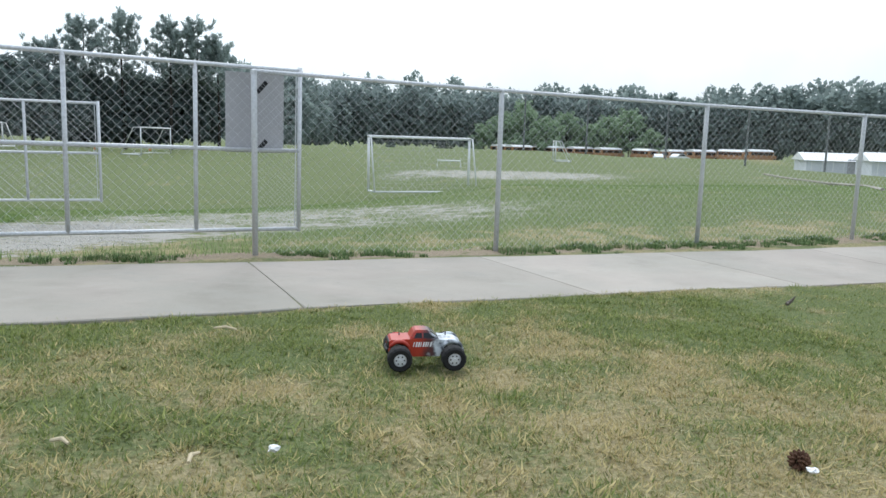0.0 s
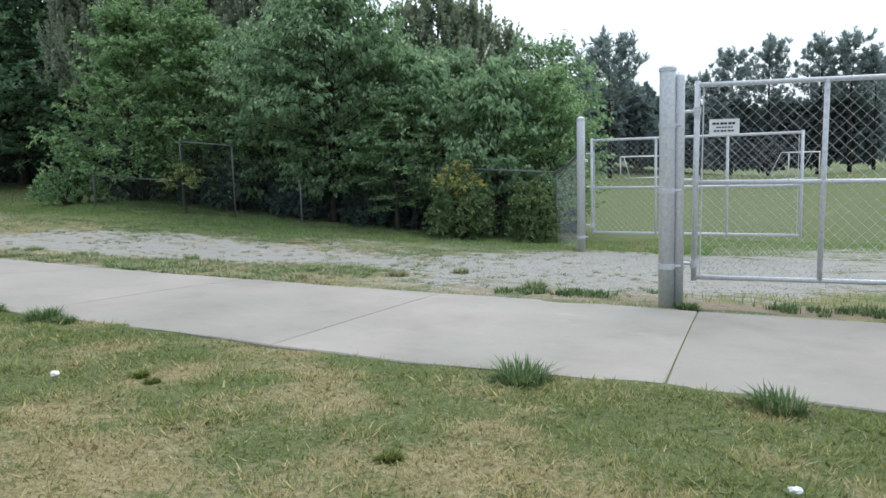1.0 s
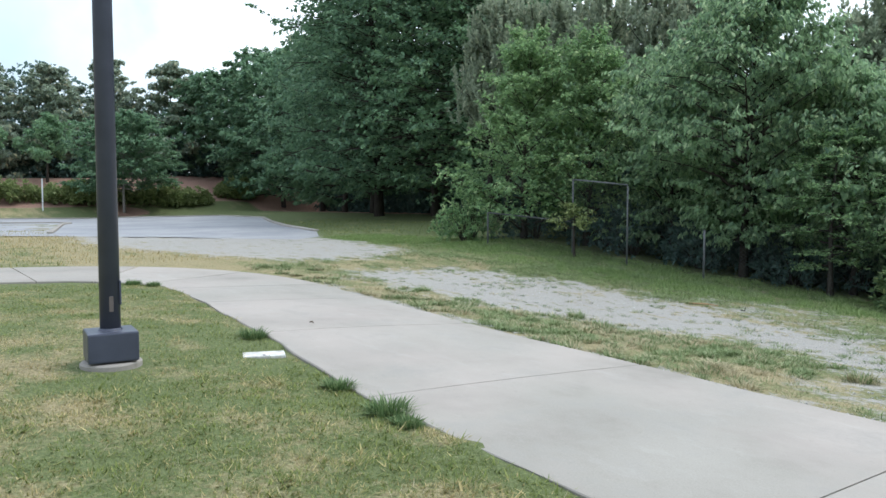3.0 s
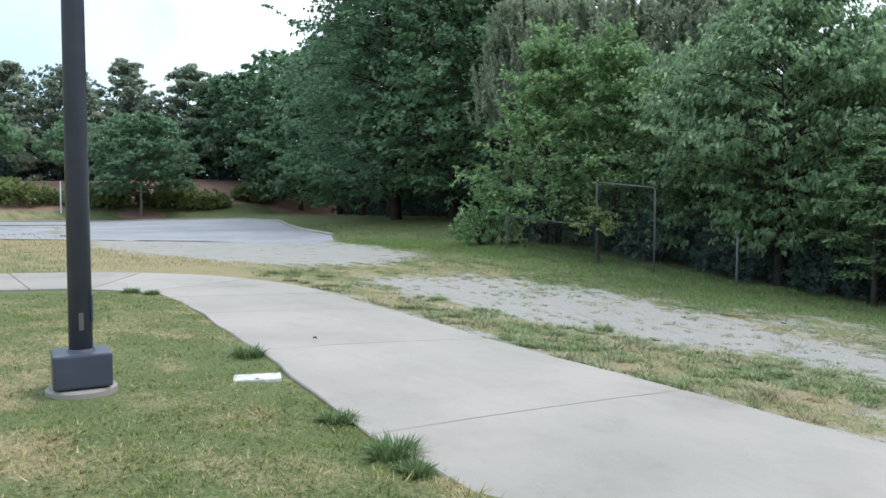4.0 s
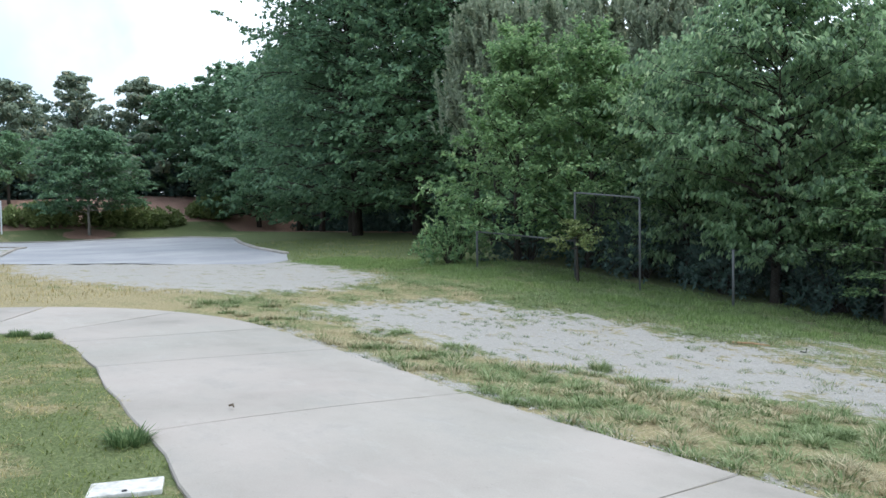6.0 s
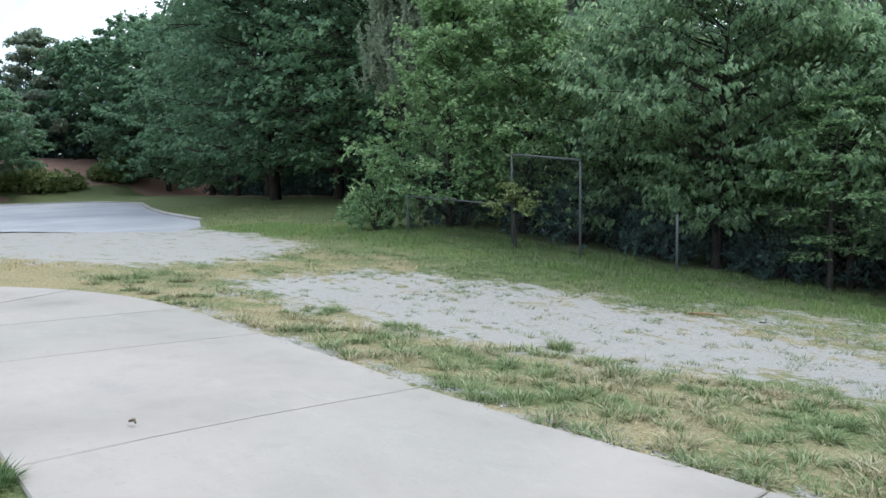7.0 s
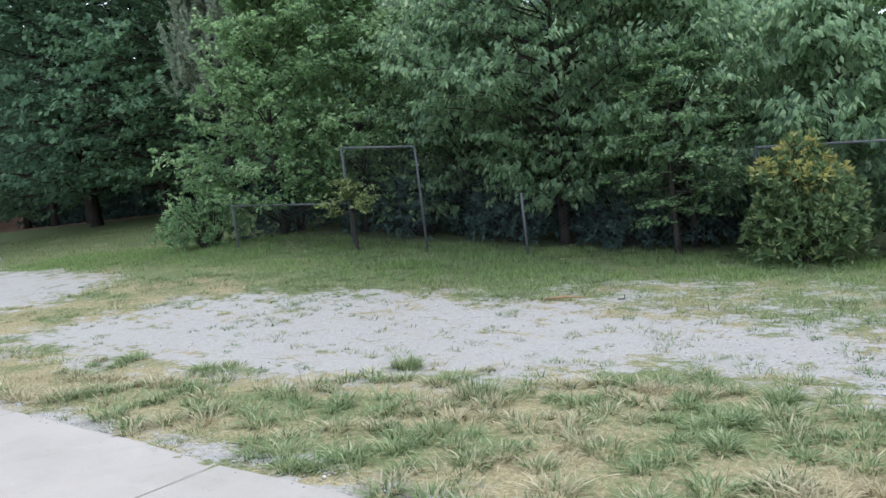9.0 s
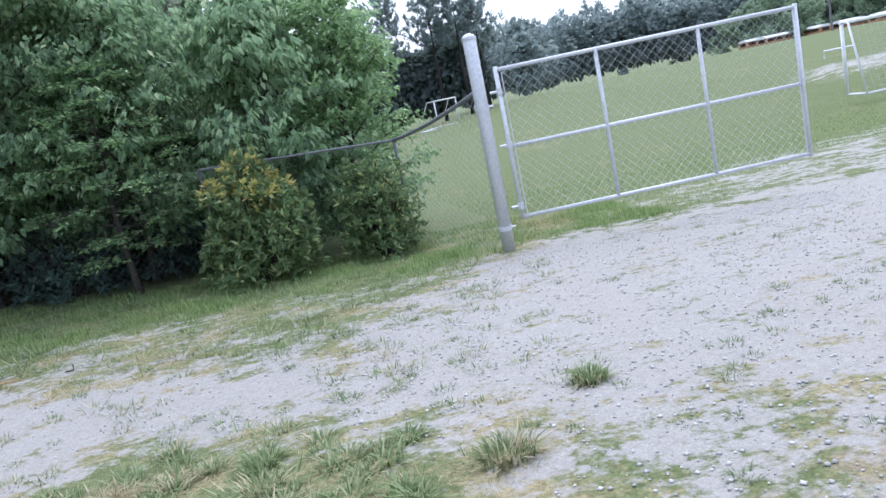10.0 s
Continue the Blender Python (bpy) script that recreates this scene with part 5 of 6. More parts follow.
def school_bus(x, y, rz):
    b = thing("school_bus", x, y, lz(x, y), "orange yellow school bus with white roof, parked", "bus", rz, "parked school buses")
    prof = [(-1.22, 0.55), (1.22, 0.55), (1.24, 1.6), (1.18, 2.45), (-1.18, 2.45), (-1.24, 1.6)]
    bm = bmesh.new()
    rings = [[bm.verts.new((xx, yy, zz)) for yy, zz in prof] for xx in (-5.4, 3.7)]
    bm.faces.new(rings[0])
    bm.faces.new(rings[1][::-1])
    for k in range(6):
        bm.faces.new((rings[0][k], rings[0][(k + 1) % 6], rings[1][(k + 1) % 6], rings[1][k]))
    part("body", bm, BUS_PAINT, b)
    part("bonnet", boxed((3.69, -1.0, 0.6), (5.2, 1.0, 1.55), 0.15), BUS_PAINT, b)
    roof = bmesh.new()
    arc = [(1.2 * math.cos(a), 2.44 + 0.5 * math.sin(a)) for a in np.linspace(0, math.pi, 9)]
    rr = [[roof.verts.new((xx, yy, zz)) for yy, zz in arc] for xx in (-5.42, 3.74)]
    roof.faces.new(rr[0])
    roof.faces.new(rr[1][::-1])
    for k in range(9):
        roof.faces.new((rr[0][k], rr[0][(k + 1) % 9], rr[1][(k + 1) % 9], rr[1][k]))
    part("roof", roof, WHITE, b)
    for side in (-1.235, 1.205):
        for k in range(9):
            part("window", boxed((-5.0 + 0.93 * k, side, 1.68), (-4.2 + 0.93 * k, side + 0.03, 2.3)), DARK_GLASS, b)
    part("windscreen", boxed((3.68, -1.0, 1.65), (3.73, 1.0, 2.35)), DARK_GLASS, b)
    part("rear_window", boxed((-5.43, -0.7, 1.65), (-5.39, 0.7, 2.3)), DARK_GLASS, b)
    for wx in (-3.2, 4.1):
        for s in (-1.05, 1.05):
            w = part("wheel", tubes(([(wx, s - 0.14, 0.5), (wx, s + 0.14, 0.5)], 0.5), sides=14), BLACK_TAPE, b)
            part("hub", tubes(([(wx, s - 0.15, 0.5), (wx, s + 0.15, 0.5)], 0.22), sides=12), STEEL, w)
    return b


def car(x, y, rz, paint, label):
    c = thing("parked_car", x, y, lz(x, y), label, "car", rz, "parked cars")
    side = [(-2.15, 0.35), (2.15, 0.35), (2.2, 0.75), (1.2, 0.95), (0.5, 1.42), (-1.1, 1.45), (-1.9, 0.98), (-2.2, 0.9)]
    part("body", prism(bmesh.new(), side, -0.86, 0.86), paint, c)
    for s in (-0.87, 0.85):
        part("side_window", prism(bmesh.new(), [(-1.55, 1.0), (0.9, 1.0), (0.42, 1.36), (-1.0, 1.38)], s, s + 0.02), DARK_GLASS, c)
    for wx in (-1.35, 1.4):
        for s in (-0.8, 0.8):
            w = part("wheel", tubes(([(wx, s - 0.1, 0.32), (wx, s + 0.1, 0.32)], 0.32), sides=14), BLACK_TAPE, c)
            part("hub", tubes(([(wx, s - 0.11, 0.32), (wx, s + 0.11, 0.32)], 0.18), sides=12), STEEL, w)


BUS_PAINT = simple("bus_paint", (0.36, 0.19, 0.095), 0.6, vary=0.1, scale=0.5)
DARK_GLASS = simple("dark_glass", (0.02, 0.022, 0.025), 0.15, vary=0.05)
SIDING = simple("white_siding", (0.62, 0.64, 0.68), 0.7, vary=0.08, scale=0.6)


def build_field():
    soccer_goal(8.05, 15.75, 178.5, 3.62, 1.82, 0.75, "white tubular soccer goal with a thin net", r=0.045)
    soccer_goal(-9.25, 45.0, 50, 3.62, 1.48, -0.95, "white soccer goal far across the field", net=False)
    soccer_goal(1.2, 52.5, 245, 5.4, 2.0, -1.5, "white soccer goal at the field's end", net=False)
    soccer_goal(25.9, 35.95, 61.0, 3.3, 1.35, -1.05, "white soccer goal seen side on", net=False, r=0.04)
    hurdle = thing("small_hurdle", 14.1, 27.0, lz(14.1, 27.0), "low white training goal on the grass", "hurdle", -18)
    part("bar", tubes(([(-0.6, 0, 0), (-0.6, 0, 0.30), (0.6, 0, 0.30), (0.6, 0, 0)], 0.04)), WHITE, hurdle)
    for i, (d, a) in enumerate(((188, 28.4), (190, 30.0), (185, 31.8), (188, 33.9), (186, 36.0), (183, 38.4), (180, 40.6), (178, 42.6), (176, 44.6), (182, 29.3), (176, 46.4))):
        x, y = -1.2 + d * math.sin(radians(a)), -7.7 + d * math.cos(radians(a))
        school_bus(x, y, 20 + 9 * math.sin(i * 2.3) + (65 if i % 3 == 2 else 0))
    for i, (d, a) in enumerate(((150, 25.2), (150, 27.9), (150, 29.3), (155, 39.5), (155, 41.0), (148, 24.0))):
        x, y = -1.2 + d * math.sin(radians(a)), -7.7 + d * math.cos(radians(a))
        car(x, y, 15 + 40 * (i % 2), WHITE, "white car parked beyond the field")
    # storage buildings beyond the far fence
    for (x, y, w, dd, h, rz) in ((68.0, 46.5, 9, 6, 2.5, -38), (66.5, 38.0, 9, 6, 2.8, -40)):
        s = thing("storage_building", x, y, lz(x, y), "long white storage building with a low roof", "building", rz, "storage buildings")
        part("wall", boxed((-w / 2, -dd / 2, -0.3), (w / 2, dd / 2, h - 0.6)), SIDING, s)
        roof = prism(bmesh.new(), [(-dd / 2 - 0.3, h - 0.6), (dd / 2 + 0.3, h - 0.6), (0, h + 0.2)], -w / 2 - 0.3, w / 2 + 0.3)
        bmesh.ops.rotate(roof, verts=roof.verts, cent=(0, 0, 0), matrix=Matrix.Rotation(radians(90), 3, "Z"))
        part("roof", roof, WHITE, s)
        part("door", boxed((-0.7, -dd / 2 - 0.03, -0.1), (0.7, -dd / 2 + 0.02, 2.1)), GREY_PANEL, s)
        for k in range(9):
            part("batten", boxed((-w / 2 + w * (k + 0.5) / 9 - 0.04, -dd / 2 - 0.02, -0.2), (-w / 2 + w * (k + 0.5) / 9 + 0.04, -dd / 2 + 0.02, h - 0.62)), WHITE, s)
    # posts of the fence on the far side
    for i, (d, a) in enumerate(((75, 34.2), (74, 40.0), (72, 45.5), (70, 50.6), (78, 29.5))):
        x, y = -1.2 + d * math.sin(radians(a)), -7.7 + d * math.cos(radians(a))
        p = thing("light_pole", x, y, lz(x, y), "thin grey pole beyond the field", "pole", group="far poles")
        part("pole", tubes(([(0, 0, -0.2), (0, 0, 5.6)], 0.09)), STEEL_DARK, p)
    orange = simple("orange_plastic", (0.62, 0.22, 0.07), 0.6)
    for x, y in ((-3.07, 51.4), (0.67, 53.2), (3.94, 51.6)):
        f = thing("marker_flag", x, y, lz(x, y), "small orange marker flag on a wire stake", "flag", 12, "field markers")
        part("stake", tubes(([(0, 0, -0.05), (0, 0, 0.42)], 0.012), sides=6), WHITE, f)
        part("flag", boxed((0.0, -0.006, 0.26), (0.14, 0.006, 0.42), 0.003), orange, f)
    line = thing("pale_kerb_line", 27.0, 15.0, lz(27, 15), "pale kerb line at the field's edge", "kerb", 0)
    pts = [(31.5, 23.0), (29.9, 20.2), (28.6, 16.8), (25.0, 12.0), (20.5, 8.0)]
    part("edging", tubes(([(x - 27.0, y - 15.0, lz(x, y) - lz(27, 15) + 0.03) for x, y in pts], 0.06), sides=6), CONCRETE, line)

    # woods round the field, with haze painted into their leaf colours
    rng = random.Random(5)
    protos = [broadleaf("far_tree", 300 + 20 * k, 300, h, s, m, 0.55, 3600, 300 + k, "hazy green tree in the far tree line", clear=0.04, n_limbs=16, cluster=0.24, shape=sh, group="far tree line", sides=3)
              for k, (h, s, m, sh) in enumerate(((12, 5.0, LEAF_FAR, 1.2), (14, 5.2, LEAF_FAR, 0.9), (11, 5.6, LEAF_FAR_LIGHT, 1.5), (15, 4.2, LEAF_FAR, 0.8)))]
    spots = []
    for k in range(9):
        spots.append((26.5 + 1.55 * k, 192 + rng.uniform(-3, 3), 2, rng.uniform(0.85, 1.12) * (0.8 if k in (0, 8) else 1.0)))
    for a, s in ((-14, 0.62), (-8.5, 0.66), (-5.5, 0.68), (19.5, 1.12), (24.0, 1.08), (29.0, 1.0), (34.5, 1.1), (47.5, 1.05), (50.0, 1.1)):
        spots.append((a, 74 if a < 0 else 200, rng.choice((0, 1, 3)), s))
    used = set()
    for a, d, k, s in spots:
        x, y = -1.2 + d * math.sin(radians(a)), -7.7 + d * math.cos(radians(a))
        m = pose(x, y, lz(x, y) - 0.1, 0, 0, rng.uniform(0, 360)) @ Matrix.Diagonal((s, s, s * rng.uniform(0.85, 1.15), 1))
        if k in used:
            ob = copy_thing(protos[k], Matrix.Identity(4))
        else:
            ob = protos[k]
            used.add(k)
        ob.matrix_basis = m
    ring = [(-1.2 + d * math.sin(radians(a)), -7.7 + d * math.cos(radians(a))) for a, d in ((-20, 54), (-12, 60), (-4, 78), (6.2, 80), (9.5, 160), (13, 195), (20, 208), (30, 210), (42, 208), (50, 200), (62, 190))]
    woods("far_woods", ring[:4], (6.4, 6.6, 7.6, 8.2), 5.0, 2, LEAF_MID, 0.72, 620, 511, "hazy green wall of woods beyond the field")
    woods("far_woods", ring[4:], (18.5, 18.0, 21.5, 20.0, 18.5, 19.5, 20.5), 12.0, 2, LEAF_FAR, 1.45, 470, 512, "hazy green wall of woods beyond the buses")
    for i, (a, d, h) in enumerate(((-4.4, 76, 9.0), (-2.2, 76, 11.4), (0.2, 75, 12.2), (3.3, 75, 11.8), (5.2, 75, 11.8), (6.6, 76, 9.9), (-11.0, 50, 8.6))):
        x, y = -1.2 + d * math.sin(radians(a)), -7.7 + d * math.cos(radians(a))
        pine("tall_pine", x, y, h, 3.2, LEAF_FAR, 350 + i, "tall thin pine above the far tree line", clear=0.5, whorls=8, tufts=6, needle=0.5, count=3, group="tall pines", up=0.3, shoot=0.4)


# ---- model truck ----
def livery():
    m = Net("red_to_silver_livery", 0.3, 0.0, 0.5)
    c = m.n.new("ShaderNodeTexCoord").outputs["Object"]
    s = m.n.new("ShaderNodeSeparateXYZ")
    m.l.new(c, s.inputs[0])
    n = m.n.new("ShaderNodeTexNoise")
    n.inputs["Scale"].default_value, n.inputs["Detail"].default_value = 26, 4
    m.l.new(c, n.inputs["Vector"])
    f = m.math("ADD", s.outputs["X"], m.math("MULTIPLY", m.math("SUBTRACT", n.outputs["Fac"], 0.5), 0.10))
    camo = m.ramp(n.outputs["Fac"], [(0.40, (0.10, 0.11, 0.13)), (0.50, (0.40, 0.43, 0.46)), (0.58, (0.62, 0.66, 0.70))])
    red = m.ramp(s.outputs["X"], [(0.0, (0.40, 0.040, 0.022)), (0.4, (0.28, 0.014, 0.014))])
    side = m.mix(m.ramp(m.math("ADD", f, 0.5), [(0.47, 0.0), (0.515, 0.85)]), red, (0.03, 0.032, 0.04))
    m.color(m.mix(m.ramp(m.math("ADD", f, 0.5), [(0.522, 0.0), (0.548, 1.0)]), side, camo))
    return m.mat


def build_truck():
    x, y = 0.105, -4.405
    t = thing("model_truck", x, y, lz(x, y) + 0.022, "red and silver radio-controlled monster truck on the grass", "toy truck", -14.5)
    tyre_mat = simple("tyre_rubber", (0.016, 0.016, 0.017), 0.85, scale=40, bump=0.5)
    rim_mat = simple("grey_rim", (0.58, 0.59, 0.60), 0.35)
    dark = simple("black_plastic", (0.02, 0.02, 0.022), 0.5)
    paint = livery()

    def low(bm):
        """Body shell drawn down to its true, flat stance."""
        for v in bm.verts:
            v.co.x *= 0.93
            v.co.y *= 0.80
            v.co.z = 0.070 + (v.co.z - 0.096) * 0.90
        return bm

    for wx in (-0.140, 0.140):
        for s in (-1, 1):
            w = new("wheel")
            w.parent = t
            w.location = (wx * 0.93, s * 0.125, 0.057)
            w.scale = (0.86, 0.95, 0.86)
            bm = bmesh.new()
            prof = [(0.036, -0.036), (0.058, -0.038), (0.067, -0.028), (0.068, 0.0), (0.067, 0.028), (0.058, 0.038), (0.036, 0.036)]
            n = 28
            rings = [[bm.verts.new(((r * (1.035 if (k % 2 and r > 0.06) else 1.0)) * math.cos(2 * math.pi * k / n), a, r * (1.035 if (k % 2 and r > 0.06) else 1.0) * math.sin(2 * math.pi * k / n))) for r, a in prof] for k in range(n)]
            for k in range(n):
                for j in range(len(prof) - 1):
                    bm.faces.new((rings[k][j], rings[k][j + 1], rings[(k + 1) % n][j + 1], rings[(k + 1) % n][j]))
            part("tyre", bm, tyre_mat, w)
            bm = tubes(([(0, -0.030, 0), (0, 0.030, 0)], 0.037), sides=20)
            tube(bm, [(0, s * 0.026, 0), (0, s * 0.034, 0)], [0.036, 0.030], 20)
            tube(bm, [(0, s * 0.03, 0), (0, s * 0.042, 0)], [0.010, 0.008], 8)
            part("rim", bm, rim_mat, w)
            slots = [([(0.022 * math.cos(q), s * 0.028, 0.022 * math.sin(q)), (0.022 * math.cos(q), s * 0.0352, 0.022 * math.sin(q))], 0.0048) for q in np.linspace(0, 2 * math.pi, 7)[:6]]
            part("rim_slots", tubes(*slots, sides=8), dark, w)
    lower = [(-0.19, 0.112), (-0.19, 0.152), (-0.178, 0.164), (-0.075, 0.168), (0.07, 0.166), (0.165, 0.156), (0.192, 0.138), (0.192, 0.104),
             (0.182, 0.128), (0.160, 0.146), (0.125, 0.146), (0.095, 0.128), (0.078, 0.070), (-0.074, 0.070), (-0.092, 0.128), (-0.118, 0.146), (-0.155, 0.146), (-0.178, 0.13)]
    bm = prism(bmesh.new(), lower, -0.082, 0.082)
    bmesh.ops.bevel(bm, geom=[e for e in bm.edges if abs(e.verts[0].co.y - e.verts[1].co.y) < 1e-6], offset=0.005, segments=2, affect="EDGES")
    part("body", low(bm), paint, t)
    bm = bmesh.new()
    base = [(-0.082, 0.166), (0.075, 0.166)]
    roof = [(-0.058, 0.208), (0.018, 0.210)]
    vs = []
    for (px, pz), hw in ((base[0], 0.076), (base[1], 0.076), (roof[1], 0.060), (roof[0], 0.060)):
        vs.append((bm.verts.new((px, -hw, pz)), bm.verts.new((px, hw, pz))))
    for a, b in zip(vs, vs[1:] + vs[:1]):
        bm.faces.new((a[0], b[0], b[1], a[1]))
    bm.faces.new([v[0] for v in vs])
    bm.faces.new([v[1] for v in vs][::-1])
    bmesh.ops.bevel(bm, geom=bm.edges[:], offset=0.004, segments=2, affect="EDGES")
    part("cab", low(bm), paint, t)
    for s in (-1, 1):
        for q in ([(-0.060, 0.172), (-0.018, 0.172), (-0.018, 0.199), (-0.048, 0.199)], [(-0.010, 0.172), (0.052, 0.172), (0.016, 0.199), (-0.010, 0.199)]):
            bm = bmesh.new()
            f = [bm.verts.new((px, s * (0.0775 - 0.36 * (pz - 0.166)), pz)) for px, pz in q]
            g = [bm.verts.new((px, s * (0.0715 - 0.36 * (pz - 0.166)), pz)) for px, pz in q]
            bm.faces.new(f)
            bm.faces.new(g[::-1])
            for k in range(4):
                bm.faces.new((f[k], f[(k + 1) % 4], g[(k + 1) % 4], g[k]))
            part("side_window", low(bm), DARK_GLASS, t)
    for s in (-1, 1):
        for k in range(8):
            a, wd = -0.066 + 0.0125 * k, 0.0085 if k % 3 else 0.0045
            bm = prism(bmesh.new(), [(a, 0.126), (a + wd, 0.126), (a + wd + 0.006, 0.152), (a + 0.006, 0.152)], s * 0.0835 - 0.0009, s * 0.0835 + 0.0009)
            part("decal_bar", low(bm), WHITE, t)
    for wx in (-0.137, 0.142):
        for s in (-1, 1):
            arc = [(wx + 0.052 * math.cos(q), s * 0.088, 0.108 + 0.050 * math.sin(q)) for q in np.linspace(-0.15, math.pi + 0.15, 11)]
            part("wheel_arch", low(tubes((arc, [0.006 + 0.006 * math.sin(math.pi * k / 10) for k in range(11)]), sides=8)), paint, t, smooth=True)
    part("tailgate", low(boxed((-0.194, -0.074, 0.116), (-0.187, 0.074, 0.156), 0.003)), dark, t)
    part("roof_panel", low(boxed((-0.052, -0.054, 0.2085), (0.012, 0.054, 0.2125), 0.002)), paint, t)
    part("windscreen", low(prism(bmesh.new(), [(0.024, 0.204), (0.066, 0.171), (0.070, 0.171), (0.028, 0.206)], -0.056, 0.056)), DARK_GLASS, t)
    part("chassis", low(boxed((-0.15, -0.045, 0.070), (0.15, 0.045, 0.10), 0.006)), dark, t)
    for wx in (-0.14, 0.14):
        part("axle", low(tubes(([(wx, -0.12, 0.066), (wx, 0.12, 0.066)], 0.011), ([(wx, -0.03, 0.066), (wx, 0.03, 0.066)], 0.024), sides=10)), dark, t)
        for s in (-1, 1):
            part("shock", low(tubes(([(wx * 0.9, s * 0.09, 0.075), (wx * 0.72, s * 0.06, 0.14)], 0.011), sides=8)), dark, t)
    part("front_bumper", low(tubes(([(0.196, -0.07, 0.092), (0.208, -0.03, 0.090), (0.208, 0.03, 0.090), (0.196, 0.07, 0.092)], 0.009))), dark, t)
    part("rear_bumper", low(tubes(([(-0.196, -0.065, 0.105), (-0.204, 0, 0.103), (-0.196, 0.065, 0.105)], 0.009))), dark, t)
    for s in (-1, 1):
        part("headlight", low(boxed((0.188, s * 0.058 - 0.014, 0.120), (0.1945, s * 0.058 + 0.014, 0.136), 0.002)), WHITE, t)
    for a, q in ((-0.13, 0.03), (0.12, 0.04)):
        part("aerial_clip", low(tubes(([(a, q, 0.158), (a, q, 0.180)], 0.003), sides=6)), dark, t)


# ---- lamp post, lid, litter ----
def build_small_things():
    x, y = -8.63, -4.20
    z = lz(x, y)
    lamp = thing("lamp_post", x, y, z, "dark painted square-based lamp post on a concrete footing", "lamp post", -6.5)
    part("footing", tubes(([(0, 0, -0.2), (0, 0, 0.022), (0, 0, 0.034)], [0.19, 0.19, 0.178]), sides=32), CONCRETE, lamp)
    part("base_box", boxed((-0.152, -0.152, 0.045), (0.152, 0.152, 0.235), 0.012), POLE_PAINT, lamp)
    part("pole", tubes(([(0, 0, 0.2), (0, 0, 3.0), (0, 0, 6.2)], [0.064, 0.058, 0.05]), sides=20), POLE_PAINT, lamp, smooth=True)
    part("weld_ring", tubes(([(0, 0, 0.232), (0, 0, 0.25)], [0.078, 0.066]), sides=20), POLE_PAINT, lamp)
    part("hand_hole_cover", boxed((-0.045, 0.052, 0.40), (0.045, 0.066, 0.56), 0.006), POLE_PAINT, lamp)
    part("peeling_tape", boxed((0.058, -0.012, 0.36), (0.066, 0.014, 0.46), 0.002), simple("pale_tape", (0.13, 0.11, 0.10)), lamp)
    part("cable_box", boxed((-0.075, -0.03, 2.25), (-0.052, 0.03, 2.75), 0.004), POLE_PAINT, lamp)

    x, y = -8.50, -3.19
    lid = thing("utility_lid", x, y, lz(x, y) - 0.012, "pale concrete utility box lid set in the lawn", "lid", -22)
    part("lid", boxed((-0.088, -0.15, -0.05), (0.088, 0.15, 0.018), 0.008), simple("pale_concrete", (0.54, 0.53, 0.49), 0.9, vary=0.3, scale=22, bump=0.3), lid)
    part("lift_hole", tubes(([(0.06, 0, 0.015), (0.06, 0, 0.020)], 0.012), sides=10), BLACK_TAPE, lid)

    paper = simple("crumpled_paper", (0.72, 0.72, 0.72), 0.8)
    for i, (x, y, s, m, name, label) in enumerate(((-2.11, -4.28, 0.022, paper, "crumpled_paper", "crumpled white paper scrap in the grass"), (-5.42, -4.31, 0.024, paper, "crumpled_paper", "crumpled white paper scrap in the grass"),
                                        (-0.81, -5.37, 0.022, paper, "crumpled_paper", "small white paper scrap in dry grass"), (0.92, -5.99, 0.020, paper, "crumpled_paper", "white paper scrap beside a cone"))):
        rng = random.Random(i)
        bm = bmesh.new()
        bmesh.ops.create_icosphere(bm, subdivisions=2, radius=s)
        for v in bm.verts:
            v.co *= rng.uniform(0.6, 1.2)
            v.co.z *= 0.55
        t = thing(name, x, y, lz(x, y) + 0.035, label, "litter", 40 * i, "litter")
        part("paper", bm, m, t)
    cone = thing("pine_cone", 0.95, -5.91, lz(0.95, -5.91) + 0.035, "brown pine cone lying in the lawn", "cone", 20)
    bm = bmesh.new()
    for k in range(60):
        a, u = k * 2.4, k / 59
        r = 0.034 * math.sin(math.pi * (0.12 + 0.8 * u)) + 0.006
        p = Vector((0.085 * (u - 0.5), r * math.cos(a), r * math.sin(a)))
        tube(bm, [p * 0.6, p], [0.009, 0.004], 4)
    part("scales", bm, simple("cone_brown", (0.10, 0.05, 0.03), 0.8), cone)
    wood = simple("dead_wood", (0.36, 0.24, 0.13), 0.85, scale=25)
    pale = simple("pale_wood", (0.52, 0.44, 0.30), 0.85, scale=25)
    for x, y, length, rz, m in ((-9.55, 4.05, 0.42, 12, wood), (-0.74, -3.55, 0.13, -30, pale), (-1.06, -5.38, 0.075, 60, pale), (-1.45, -5.14, 0.07, -40, pale), (-9.42, -2.32, 0.05, 10, simple("dead_leaf", (0.12, 0.09, 0.06)))):
        s = thing("stick", x, y, lz(x, y) + (0.035 if y < 3 else 0.02), "dry broken stick on the ground", "stick", rz, "sticks")
        part("stick", tubes(([(-length / 2, 0, 0), (0, 0.01, 0.008), (length / 2, 0, 0.0)], [0.011 if length > 0.3 else 0.006, 0.013 if length > 0.3 else 0.008, 0.005]), sides=7), m, s)
    clip = thing("dark_scrap", -8.98, 4.12, lz(-8.98, 4.12) + 0.02, "small bent dark scrap on the gravel", "litter")
    part("scrap", tubes(([(-0.035, 0, 0), (0.03, 0, 0), (0.034, 0, 0.045)], 0.006), sides=6), BLACK_TAPE, clip)
    curl = thing("dead_leaf", 3.74, -3.41, lz(3.74, -3.41) + 0.03, "curled dark dead leaf on the lawn", "leaf", 30)
